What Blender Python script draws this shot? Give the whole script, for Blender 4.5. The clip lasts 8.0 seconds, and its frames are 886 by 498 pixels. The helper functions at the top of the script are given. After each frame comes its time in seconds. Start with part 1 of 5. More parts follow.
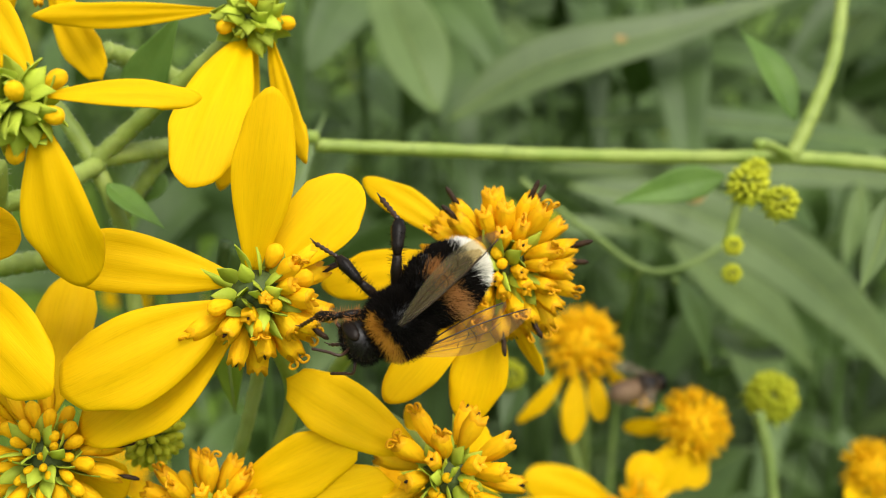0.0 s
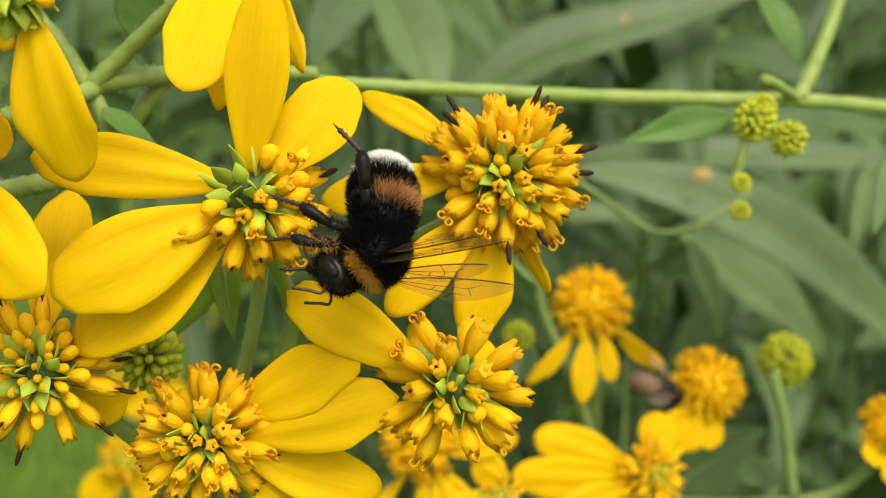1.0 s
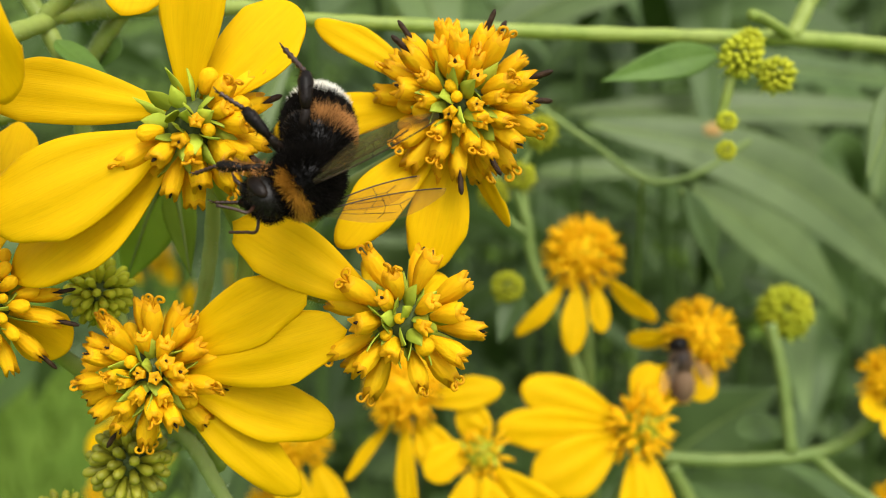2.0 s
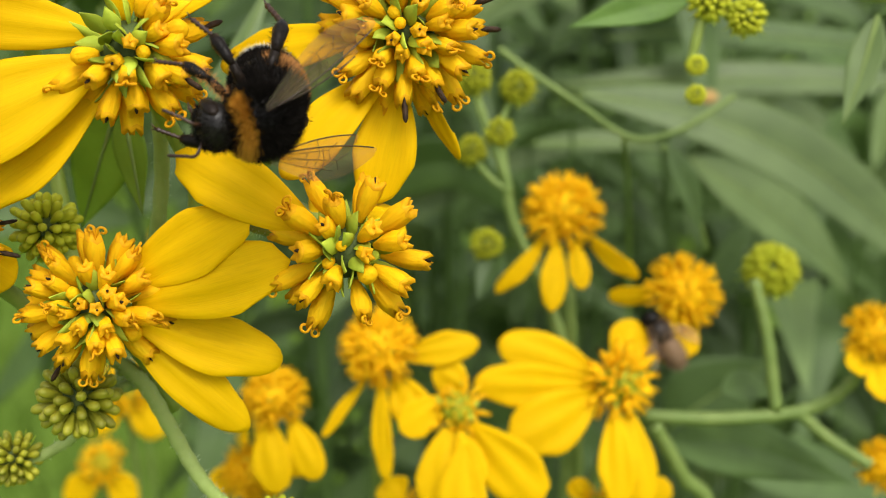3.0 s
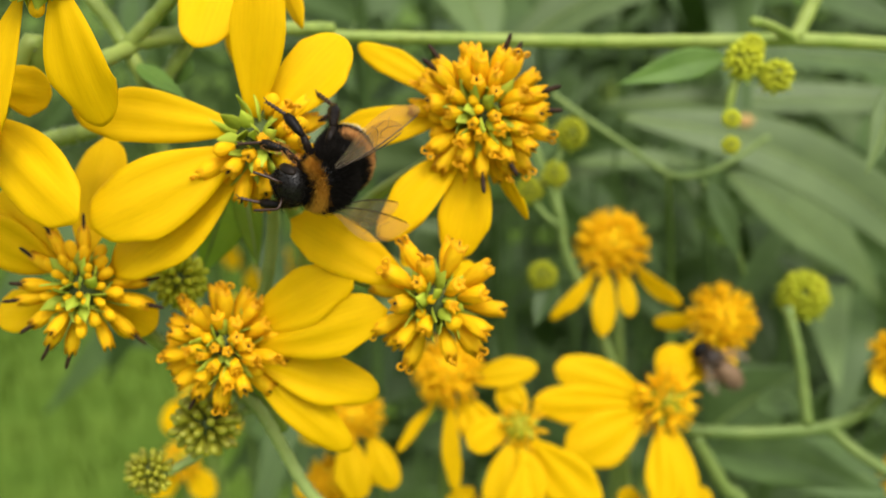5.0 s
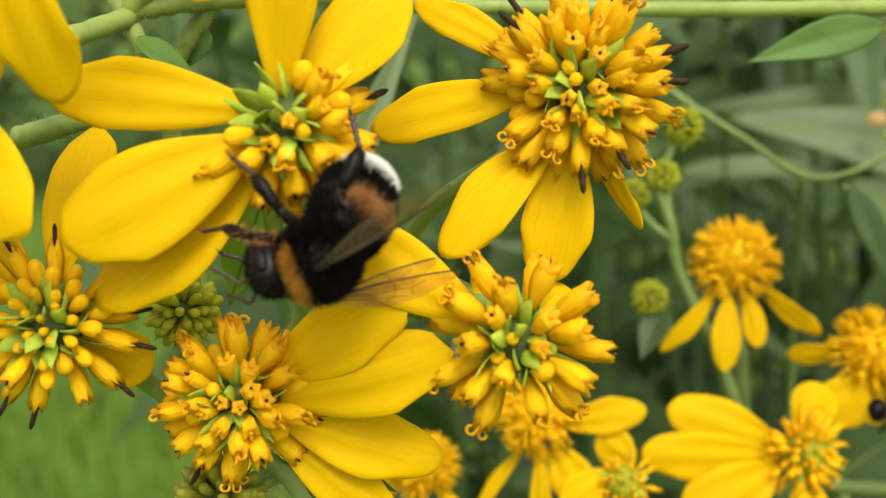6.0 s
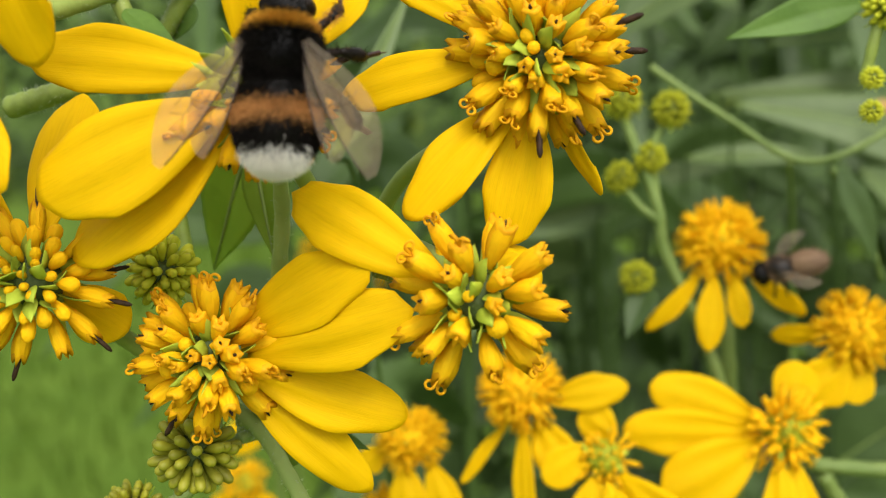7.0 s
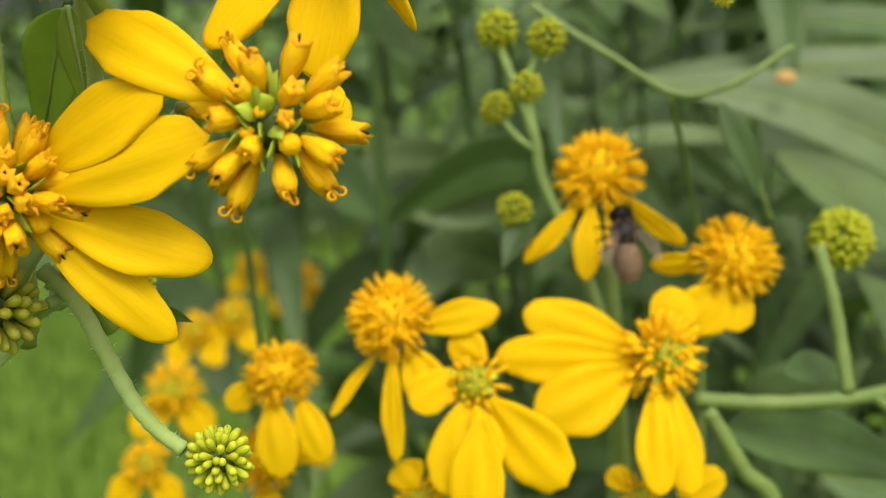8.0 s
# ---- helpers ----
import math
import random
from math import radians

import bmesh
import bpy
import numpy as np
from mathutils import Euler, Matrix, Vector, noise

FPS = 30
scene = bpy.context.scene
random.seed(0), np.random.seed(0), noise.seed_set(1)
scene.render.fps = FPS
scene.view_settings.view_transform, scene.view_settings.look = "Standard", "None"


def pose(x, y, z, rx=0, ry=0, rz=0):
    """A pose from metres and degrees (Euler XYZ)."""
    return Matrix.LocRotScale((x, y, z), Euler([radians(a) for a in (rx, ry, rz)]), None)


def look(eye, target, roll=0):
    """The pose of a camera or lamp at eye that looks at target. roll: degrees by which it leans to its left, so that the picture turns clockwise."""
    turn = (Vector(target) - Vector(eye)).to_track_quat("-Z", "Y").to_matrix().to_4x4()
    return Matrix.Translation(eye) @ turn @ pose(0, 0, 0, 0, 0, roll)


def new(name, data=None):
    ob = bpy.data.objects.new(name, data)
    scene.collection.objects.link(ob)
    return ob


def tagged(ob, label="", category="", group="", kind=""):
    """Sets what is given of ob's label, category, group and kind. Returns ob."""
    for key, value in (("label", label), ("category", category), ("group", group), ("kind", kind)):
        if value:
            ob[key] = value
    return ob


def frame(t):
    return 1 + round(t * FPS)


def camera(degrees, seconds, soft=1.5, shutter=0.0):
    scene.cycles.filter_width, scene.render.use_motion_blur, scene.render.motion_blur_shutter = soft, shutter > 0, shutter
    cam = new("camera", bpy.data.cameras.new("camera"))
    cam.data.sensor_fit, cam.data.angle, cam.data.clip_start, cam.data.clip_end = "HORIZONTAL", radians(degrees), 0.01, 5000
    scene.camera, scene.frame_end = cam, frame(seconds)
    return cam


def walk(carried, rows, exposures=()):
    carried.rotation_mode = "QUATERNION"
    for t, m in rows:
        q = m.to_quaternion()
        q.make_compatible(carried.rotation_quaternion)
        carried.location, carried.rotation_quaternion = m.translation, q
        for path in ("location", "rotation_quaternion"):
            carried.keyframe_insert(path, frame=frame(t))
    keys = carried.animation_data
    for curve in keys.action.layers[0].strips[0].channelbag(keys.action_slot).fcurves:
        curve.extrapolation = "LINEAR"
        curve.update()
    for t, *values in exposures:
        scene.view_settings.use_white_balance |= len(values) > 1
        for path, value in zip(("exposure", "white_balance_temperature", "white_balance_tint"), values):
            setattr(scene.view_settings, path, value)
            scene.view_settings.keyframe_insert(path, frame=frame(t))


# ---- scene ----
cam = camera(42.81, 8.0, soft=1.0)
cam.data.dof.use_dof, cam.data.dof.focus_distance, cam.data.dof.aperture_fstop = True, 0.117, 25.0
walk(cam, [
    (0, pose(-0.00070, 0.00106, 1.16425, 73.358, -1.017, -0.100)),
    (0.5, pose(-0.00418, 0.00070, 1.15459, 74.103, -1.377, -0.486)),
    (1, pose(0.00000, 0.00000, 1.15000, 75.000, -0.000, 0.000)),
    (1.5, pose(-0.00218, 0.00233, 1.14966, 73.854, -0.343, 0.007)),
    (1.7, pose(0.00547, 0.00309, 1.14755, 73.645, 0.037, 1.116)),
    (2.8, pose(0.01439, 0.00011, 1.13854, 73.596, 1.228, 2.740)),
    (3, pose(0.01813, 0.00243, 1.13673, 73.547, 1.425, 2.991)),
    (3.5, pose(0.02115, 0.01059, 1.13864, 72.316, 1.455, 2.898)),
    (4, pose(0.01087, 0.00990, 1.14808, 72.234, 1.086, 1.936)),
    (4.2, pose(0.00873, 0.00212, 1.14907, 72.256, 1.397, 2.509)),
    (5.3, pose(0.01622, -0.01749, 1.15541, 72.773, 2.266, 4.813)),
    (5.5, pose(0.01148, -0.01723, 1.15968, 72.354, 2.183, 4.613)),
    (6, pose(0.01154, 0.01851, 1.14017, 74.113, 3.680, 8.708)),
    (6.5, pose(0.01125, 0.01611, 1.13799, 74.135, 3.795, 9.359)),
    (7, pose(0.01897, 0.01493, 1.13796, 73.866, 3.726, 10.435)),
    (7.5, pose(0.02822, 0.01359, 1.12223, 75.609, 3.849, 10.035)),
    (8, pose(0.03334, 0.01651, 1.11448, 76.692, 3.754, 8.842)),
])

# Plan places are in units of 1.25 mm: to the right, down and ahead of a standpoint at eye height.
UNIT = 0.00125
TURN = Matrix.Rotation(radians(-15), 4, "X")
BASE = Matrix.Translation((0, 0, 1.15)) @ TURN


def loc(x, y, z):
    return Vector((x, z, -y)) * UNIT


def spot(x, y, z):
    return BASE @ loc(x, y, z)


# ---- world, sun, exposure ----
world = bpy.data.worlds.new("overcast_sky")
scene.world = world
world.use_nodes = True
wt = world.node_tree
sky = wt.nodes.new("ShaderNodeTexSky")
sky.sky_type, sky.sun_disc = "NISHITA", False
sky.sun_elevation, sky.sun_rotation = radians(58), radians(150)
sky.air_density, sky.dust_density, sky.ozone_density = 1.0, 4.0, 1.0
soften = wt.nodes.new("ShaderNodeHueSaturation")
soften.inputs["Saturation"].default_value = 0.25
wt.links.new(sky.outputs[0], soften.inputs["Color"])
wt.links.new(soften.outputs[0], wt.nodes["Background"].inputs["Color"])
wt.nodes["Background"].inputs["Strength"].default_value = 0.15
sun = new("sun", bpy.data.lights.new("sun", "SUN"))
sun.data.energy, sun.data.angle, sun.data.color = 0.95, radians(25), (1.0, 0.95, 0.87)
sun.matrix_world = look((0.5, -0.9, 3.0), (0, 0, 1.15))
scene.view_settings.exposure = 0.91

# ---- materials ----


def material(name, colour, colour2=None, rough=0.5, scale=900.0, bump=0.0, spec=0.4, through_light=0.0, metal=0.0,
             coat=0.0, fine=0.0, per_piece=0.0, stretch=(1, 1, 1), coords="Object"):
    """A surface with two scales of colour change, fine relief, and light that comes through it."""
    m = bpy.data.materials.new(name)
    m.use_nodes = True
    nt = m.node_tree
    b = nt.nodes["Principled BSDF"]
    b.inputs["Roughness"].default_value, b.inputs["Metallic"].default_value = rough, metal
    b.inputs["Specular IOR Level"].default_value, b.inputs["Coat Weight"].default_value = spec, coat
    link, node = nt.links.new, nt.nodes.new
    tc, mp = node("ShaderNodeTexCoord"), node("ShaderNodeMapping")
    mp.inputs["Scale"].default_value = stretch
    link(tc.outputs[coords], mp.inputs["Vector"])
    big, small = node("ShaderNodeTexNoise"), node("ShaderNodeTexNoise")
    big.inputs["Scale"].default_value, small.inputs["Scale"].default_value = scale * 0.22, scale
    big.inputs["Detail"].default_value = small.inputs["Detail"].default_value = 3
    link(mp.outputs[0], big.inputs["Vector"]), link(mp.outputs[0], small.inputs["Vector"])
    mix, mix2 = node("ShaderNodeMix"), node("ShaderNodeMix")
    mix.data_type = mix2.data_type = "RGBA"
    c2 = colour2 or tuple(c * 0.75 for c in colour)
    mix.inputs[6].default_value, mix.inputs[7].default_value = (*colour, 1), (*c2, 1)
    ramp = node("ShaderNodeMapRange")
    ramp.inputs["From Min"].default_value, ramp.inputs["From Max"].default_value = 0.35, 0.65
    link(big.outputs["Fac"], ramp.inputs["Value"]), link(ramp.outputs[0], mix.inputs[0])
    dark = tuple(c * (1 - 0.35 - fine) for c in colour)
    mix2.inputs[7].default_value = (*dark, 1)
    ramp2 = node("ShaderNodeMapRange")
    ramp2.inputs["From Min"].default_value, ramp2.inputs["From Max"].default_value = 0.5, 0.8
    ramp2.inputs["To Max"].default_value = 0.4 + fine
    link(small.outputs["Fac"], ramp2.inputs["Value"]), link(ramp2.outputs[0], mix2.inputs[0])
    link(mix.outputs[2], mix2.inputs[6])
    out = mix2.outputs[2]
    if per_piece:
        oi, hs, mr = node("ShaderNodeObjectInfo"), node("ShaderNodeHueSaturation"), node("ShaderNodeMapRange")
        mr.inputs["To Min"].default_value, mr.inputs["To Max"].default_value = 1 - per_piece, 1 + per_piece
        link(oi.outputs["Random"], mr.inputs["Value"]), link(mr.outputs[0], hs.inputs["Value"])
        link(out, hs.inputs["Color"])
        out = hs.outputs[0]
    link(out, b.inputs["Base Color"])
    if bump:
        bp = node("ShaderNodeBump")
        bp.inputs["Strength"].default_value, bp.inputs["Distance"].default_value = bump, 0.0004
        link(small.outputs["Fac"], bp.inputs["Height"]), link(bp.outputs[0], b.inputs["Normal"])
    if through_light:
        tr, ms = node("ShaderNodeBsdfTranslucent"), node("ShaderNodeMixShader")
        link(out, tr.inputs["Color"])
        ms.inputs[0].default_value = through_light
        link(b.outputs[0], ms.inputs[1]), link(tr.outputs[0], ms.inputs[2])
        link(ms.outputs[0], nt.nodes["Material Output"].inputs["Surface"])
    return m


PETAL = material("petal_yellow", (0.76, 0.468, 0.001), (0.79, 0.505, 0.0015), rough=0.55, scale=5.0, bump=0.2, spec=0.06,
                 through_light=0.3, per_piece=0.05, stretch=(1.2, 14, 1), coords="UV")
FLORET = material("floret_orange", (0.87, 0.475, 0.004), (0.89, 0.55, 0.007), rough=0.65, scale=2600, bump=0.5, stretch=(1, 1, .22), spec=0.08, through_light=0.25, per_piece=0.1)
LOBE = material("floret_lobe", (0.87, 0.46, 0.006), (0.66, 0.29, 0.006), rough=0.5, scale=2500, bump=0.2, spec=0.1, through_light=0.2, per_piece=0.08)
ANTHER = material("anther_dark", (0.012, 0.007, 0.004), (0.04, 0.02, 0.008), spec=0.15, rough=0.6, scale=2500, bump=0.5)
BRACT = material("bract_green", (0.38, 0.47, 0.035), (0.50, 0.58, 0.06), rough=0.55, scale=1200, bump=0.3, spec=0.15, through_light=0.3, per_piece=0.2)
# Green of the head's core, darkened in colour for shade deep between florets.
CORE = material("head_core_shaded_green", (0.035, 0.055, 0.008), (0.06, 0.09, 0.012), rough=0.7, scale=1500, bump=0.5)
BUD = material("bud_green", (0.42, 0.46, 0.024), (0.55, 0.55, 0.03), rough=0.5, scale=900, bump=0.3, spec=0.15, through_light=0.15, per_piece=0.15)
BUD_DULL = material("bud_dull", (0.29, 0.32, 0.014), (0.40, 0.40, 0.02), rough=0.55, scale=900, bump=0.3, spec=0.12, through_light=0.15, per_piece=0.15)
BUD_DARK = material("bud_olive", (0.22, 0.24, 0.012), (0.42, 0.37, 0.02), rough=0.5, scale=900, bump=0.3, through_light=0.1, per_piece=0.3)
SCRAP = material("petal_scrap_orange", (0.42, 0.25, 0.07), (0.35, 0.2, 0.06), rough=0.7, scale=600, bump=0.4)
STEM = material("stem_green", (0.19, 0.26, 0.036), (0.25, 0.31, 0.06), rough=0.55, scale=500, bump=0.4, fine=0.1)
STEM_PALE = material("stem_pale", (0.26, 0.34, 0.085), (0.32, 0.40, 0.12), rough=0.6, spec=0.15, scale=400, bump=0.4)
# Darker copy of the stem green, with the back plants' shade in its colour.
STEM_SHADED = material("stem_shaded", (0.12, 0.18, 0.035), (0.17, 0.23, 0.052), rough=0.6, scale=400, bump=0.4)
LEAF = material("leaf_green", (0.055, 0.097, 0.021), (0.077, 0.130, 0.031), rough=0.5, scale=260, bump=0.35, spec=0.3, through_light=0.25, per_piece=0.2)
LEAF_GREY = material("leaf_grey_green", (0.096, 0.148, 0.040), (0.128, 0.188, 0.055), rough=0.5, scale=160, bump=0.35, spec=0.35, through_light=0.2, per_piece=0.25)
LEAF_NEAR = material("leaf_mid_green", (0.10, 0.19, 0.03), (0.14, 0.245, 0.045), rough=0.5, scale=500, bump=0.5, spec=0.25, through_light=0.35, per_piece=0.12)
LEAF_FRESH = material("leaf_fresh_green", (0.19, 0.31, 0.022), (0.25, 0.38, 0.035), rough=0.5, scale=300, bump=0.35, spec=0.2, through_light=0.4, per_piece=0.15)
LAWN = material("lawn", (0.070, 0.125, 0.013), (0.095, 0.155, 0.019), rough=0.8, spec=0.1, scale=25, bump=0.6)
GRASS = material("grass_blade", (0.075, 0.133, 0.012), (0.102, 0.165, 0.018), rough=0.6, spec=0.1, scale=30, through_light=0.3)
HAIR = material("fine_hair", (0.45, 0.5, 0.35), rough=0.6, through_light=0.4)
SKIN = material("bee_black", (0.008, 0.007, 0.006), (0.014, 0.012, 0.01), rough=0.38, scale=1500, bump=0.3, spec=0.25)
LIMB = material("leg_black", (0.006, 0.005, 0.004), (0.014, 0.009, 0.006), rough=0.38, scale=1500, bump=0.25, spec=0.10)
FOOT = material("tarsus_brown", (0.045, 0.018, 0.009), (0.02, 0.009, 0.006), rough=0.35, scale=1500, bump=0.2)
FUR_BLACK = material("fur_black", (0.006, 0.005, 0.004), (0.011, 0.009, 0.007), spec=0.04, rough=0.8, scale=1200)
FUR_ORANGE = material("fur_orange", (0.60, 0.31, 0.03), (0.46, 0.20, 0.02), spec=0.1, rough=0.8, scale=800)
FUR_BROWN = material("fur_brown", (0.54, 0.26, 0.08), (0.36, 0.15, 0.04), spec=0.1, rough=0.8, scale=800)
FUR_WHITE = material("fur_white", (0.86, 0.83, 0.72), (0.76, 0.70, 0.55), rough=0.7, scale=800)
FUR_GREY = material("fur_grey_brown", (0.20, 0.12, 0.06), (0.12, 0.07, 0.04), rough=0.7, scale=800)
VEIN = material("wing_vein", (0.035, 0.018, 0.008), rough=0.4)


def wing_material():
    m = bpy.data.materials.new("wing_membrane")
    m.use_nodes = True
    nt = m.node_tree
    b = nt.nodes["Principled BSDF"]
    b.inputs["Base Color"].default_value = (0.50, 0.41, 0.32, 1)
    b.inputs["Roughness"].default_value, b.inputs["Specular IOR Level"].default_value = 0.32, 1.0
    tr, mx, nz = nt.nodes.new("ShaderNodeBsdfTransparent"), nt.nodes.new("ShaderNodeMixShader"), nt.nodes.new("ShaderNodeTexNoise")
    tr.inputs[0].default_value = (0.97, 0.91, 0.76, 1)
    nz.inputs["Scale"].default_value = 900
    mr, bp = nt.nodes.new("ShaderNodeMapRange"), nt.nodes.new("ShaderNodeBump")
    mr.inputs["To Min"].default_value, mr.inputs["To Max"].default_value = 0.06, 0.15
    bp.inputs["Strength"].default_value, bp.inputs["Distance"].default_value = 0.5, 0.0002
    nt.links.new(nz.outputs["Fac"], mr.inputs["Value"]), nt.links.new(mr.outputs[0], mx.inputs[0])
    nt.links.new(nz.outputs["Fac"], bp.inputs["Height"]), nt.links.new(bp.outputs[0], b.inputs["Normal"])
    nt.links.new(tr.outputs[0], mx.inputs[1]), nt.links.new(b.outputs[0], mx.inputs[2])
    nt.links.new(mx.outputs[0], nt.nodes["Material Output"].inputs["Surface"])
    return m


WING = wing_material()

# ---- mesh helpers ----
MOVERS = []


def mesh_of(name, verts, faces, mats, smooth=True, slots=None, uvs=None):
    me = bpy.data.meshes.new(name)
    me.from_pydata([tuple(v) for v in verts], [], faces)
    for m in mats if isinstance(mats, (list, tuple)) else [mats]:
        me.materials.append(m)
    me.polygons.foreach_set("use_smooth", [smooth] * len(faces))
    if slots:
        me.polygons.foreach_set("material_index", slots)
    if uvs:
        layer = me.uv_layers.new(name="UVMap")
        index = np.empty(len(me.loops), dtype=np.int32)
        me.loops.foreach_get("vertex_index", index)
        layer.data.foreach_set("uv", np.array(uvs, dtype=np.float32)[index].ravel())
    me.update()
    return me


def part(name, me, parent, label="", m=None):
    ob = new(name, me)
    ob.parent = parent
    if m is not None:
        ob.matrix_basis = m
    return tagged(ob, label=label)


def root(name, place, sway, label, category, group=""):
    """An empty at a plan place that carries a thing, and its sway."""
    ob = new(name)
    ob.empty_display_size = 0.002
    ob.matrix_world = Matrix.Translation(spot(*place)) @ TURN
    if sway is not None:
        MOVERS.append((ob, place, sway))
    return tagged(ob, label, category, group)


class Shape:
    """Gathers pieces of one mesh."""

    def __init__(self):
        self.v, self.f, self.s, self.uv = [], [], [], []

    def add(self, verts, faces, slot=0, uvs=None):
        n = len(self.v)
        self.v += [Vector(v) for v in verts]
        self.f += [tuple(i + n for i in q) for q in faces]
        self.s += [slot] * len(faces)
        self.uv += uvs or [(0, 0)] * len(verts)

    def tube(self, points, radii, sides=8, slot=0, cap=True):
        pts = [Vector(p) for p in points]
        verts, faces = [], []
        ref = None
        for i, p in enumerate(pts):
            d = (pts[min(i + 1, len(pts) - 1)] - pts[max(i - 1, 0)]).normalized()
            if ref is None:
                ref = d.orthogonal().normalized()
            ref = (ref - d * ref.dot(d)).normalized()
            side = d.cross(ref)
            for k in range(sides):
                a = 2 * math.pi * k / sides
                verts.append(p + (ref * math.cos(a) + side * math.sin(a)) * radii[i])
        for i in range(len(pts) - 1):
            for k in range(sides):
                a, b = i * sides + k, i * sides + (k + 1) % sides
                faces.append((a, b, b + sides, a + sides))
        if cap:
            faces.append(tuple(reversed(range(sides))))
            faces.append(tuple(range((len(pts) - 1) * sides, len(pts) * sides)))
        self.add(verts, faces, slot)

    def ball(self, c, rx, ry, rz, slot=0, seg=16, rings=10, turn=None):
        verts, faces = [], []
        for i in range(rings + 1):
            th = math.pi * i / rings
            for k in range(seg):
                a = 2 * math.pi * k / seg
                p = Vector((rx * math.cos(th), ry * math.sin(th) * math.cos(a), rz * math.sin(th) * math.sin(a)))
                verts.append(Vector(c) + (turn @ p if turn else p))
        for i in range(rings):
            for k in range(seg):
                a, b = i * seg + k, i * seg + (k + 1) % seg
                faces.append((a, b, b + seg, a + seg))
        self.add(verts, faces, slot)

    def mesh(self, name, mats, smooth=True, uv=False):
        return mesh_of(name, self.v, self.f, mats, smooth, self.s, self.uv if uv else None)


def curve_points(points, steps=8):
    """A smooth line through the points."""
    p = [Vector(q) for q in points]
    if len(p) < 3:
        return [p[0].lerp(p[-1], i / steps) for i in range(steps + 1)]
    p = [p[0] * 2 - p[1]] + p + [p[-1] * 2 - p[-2]]
    out = []
    for i in range(1, len(p) - 2):
        for k in range(steps):
            t = k / steps
            out.append(0.5 * (2 * p[i] + (p[i + 1] - p[i - 1]) * t + (2 * p[i - 1] - 5 * p[i] + 4 * p[i + 1] - p[i + 2]) * t * t
                              + (3 * p[i] - p[i - 1] - 3 * p[i + 1] + p[i + 2]) * t ** 3))
    return out + [p[-2]]


def frame_to(axis, hint=(0, 0, 1)):
    """A turn whose z is axis."""
    z = Vector(axis).normalized()
    h = Vector(hint)
    x = (h - z * h.dot(z))
    x = x.normalized() if x.length > 1e-4 else z.orthogonal().normalized()
    return Matrix((x, z.cross(x), z)).transposed().to_4x4()


# ---- petals ----


def petal_mesh(base, tip, width, roll, bend, seed):
    """A ray petal from base to tip: narrow claw, broad blade, notched end, two grooves, a cupped cross-section and real thickness."""
    rng = random.Random(seed)
    a, b = Vector(base), Vector(tip)
    d = b - a
    length = d.length
    d.normalize()
    face = Vector((0, -1, 0))
    face = (face - d * face.dot(d))
    face = face.normalized() if face.length > 0.05 else d.orthogonal().normalized()
    face = Matrix.Rotation(radians(roll), 3, d) @ face
    side = d.cross(face)
    nu, nv = 24, 14
    phase, lop, cup = rng.uniform(0, 6), rng.uniform(-0.05, 0.05), rng.uniform(0.04, 0.11)
    teeth = rng.choice((2, 3, 3))
    full = rng.uniform(.52, .64)
    dent = rng.choice((0.0, 0.008, 0.012, 0.03))
    top, uvs = [], []
    for i in range(nu + 1):
        u = i / nu
        q = min(1, u / 0.60)
        w = 0.15 + 0.85 * math.sin(math.pi / 2 * q) ** 1.0
        s = max(0.0, (u - full) / (1 - full))
        w *= 1 - 0.10 * s * s
        for j in range(nv + 1):
            v = math.sin(math.pi * (j / nv - 0.5))
            notch = dent * s * s * (math.cos(v * math.pi * teeth) - 1) * 0.5 - (1 - full) * s ** 1.5 * (1 - math.sqrt(1 - 0.97 * v * v)) * 0.80
            edge = 1 + 0.025 * math.sin(9 * u + phase + v)
            along = length * (u + notch)
            across = 0.5 * width * w * v * edge + lop * width * math.sin(math.pi * u)
            lift = bend * length * math.sin(math.pi * u * 0.92) - cup * width * (v * v) * (0.35 + 0.65 * (1 - u)) * w
            lift += 0.03 * width * math.cos(v * 7.5) * math.sin(math.pi * min(1, u * 1.05))
            lift += 0.02 * width * math.sin(5 * u + 3 * v + phase)
            top.append(a + d * along + side * across + face * lift)
            uvs.append((u, 0.5 + 0.5 * v))
    n = len(top)
    thick = 0.10 * UNIT
    verts = top + [p - face * thick for p in top]
    row = nv + 1
    faces = []
    for i in range(nu):
        for j in range(nv):
            q = (i * row + j, i * row + j + 1, (i + 1) * row + j + 1, (i + 1) * row + j)
            faces.append(q)
            faces.append(tuple(k + n for k in reversed(q)))
    rim = [i * row for i in range(nu + 1)] + [nu * row + j for j in range(1, row)] + [i * row + nv for i in range(nu - 1, -1, -1)] + [j for j in range(nv - 1, 0, -1)]
    for p, q in zip(rim, rim[1:] + rim[:1]):
        faces.append((p, q, q + n, p + n))
    return mesh_of("petal", verts, faces, PETAL, True, None, uvs + uvs)


# ---- florets: each stands along +z from its foot ----


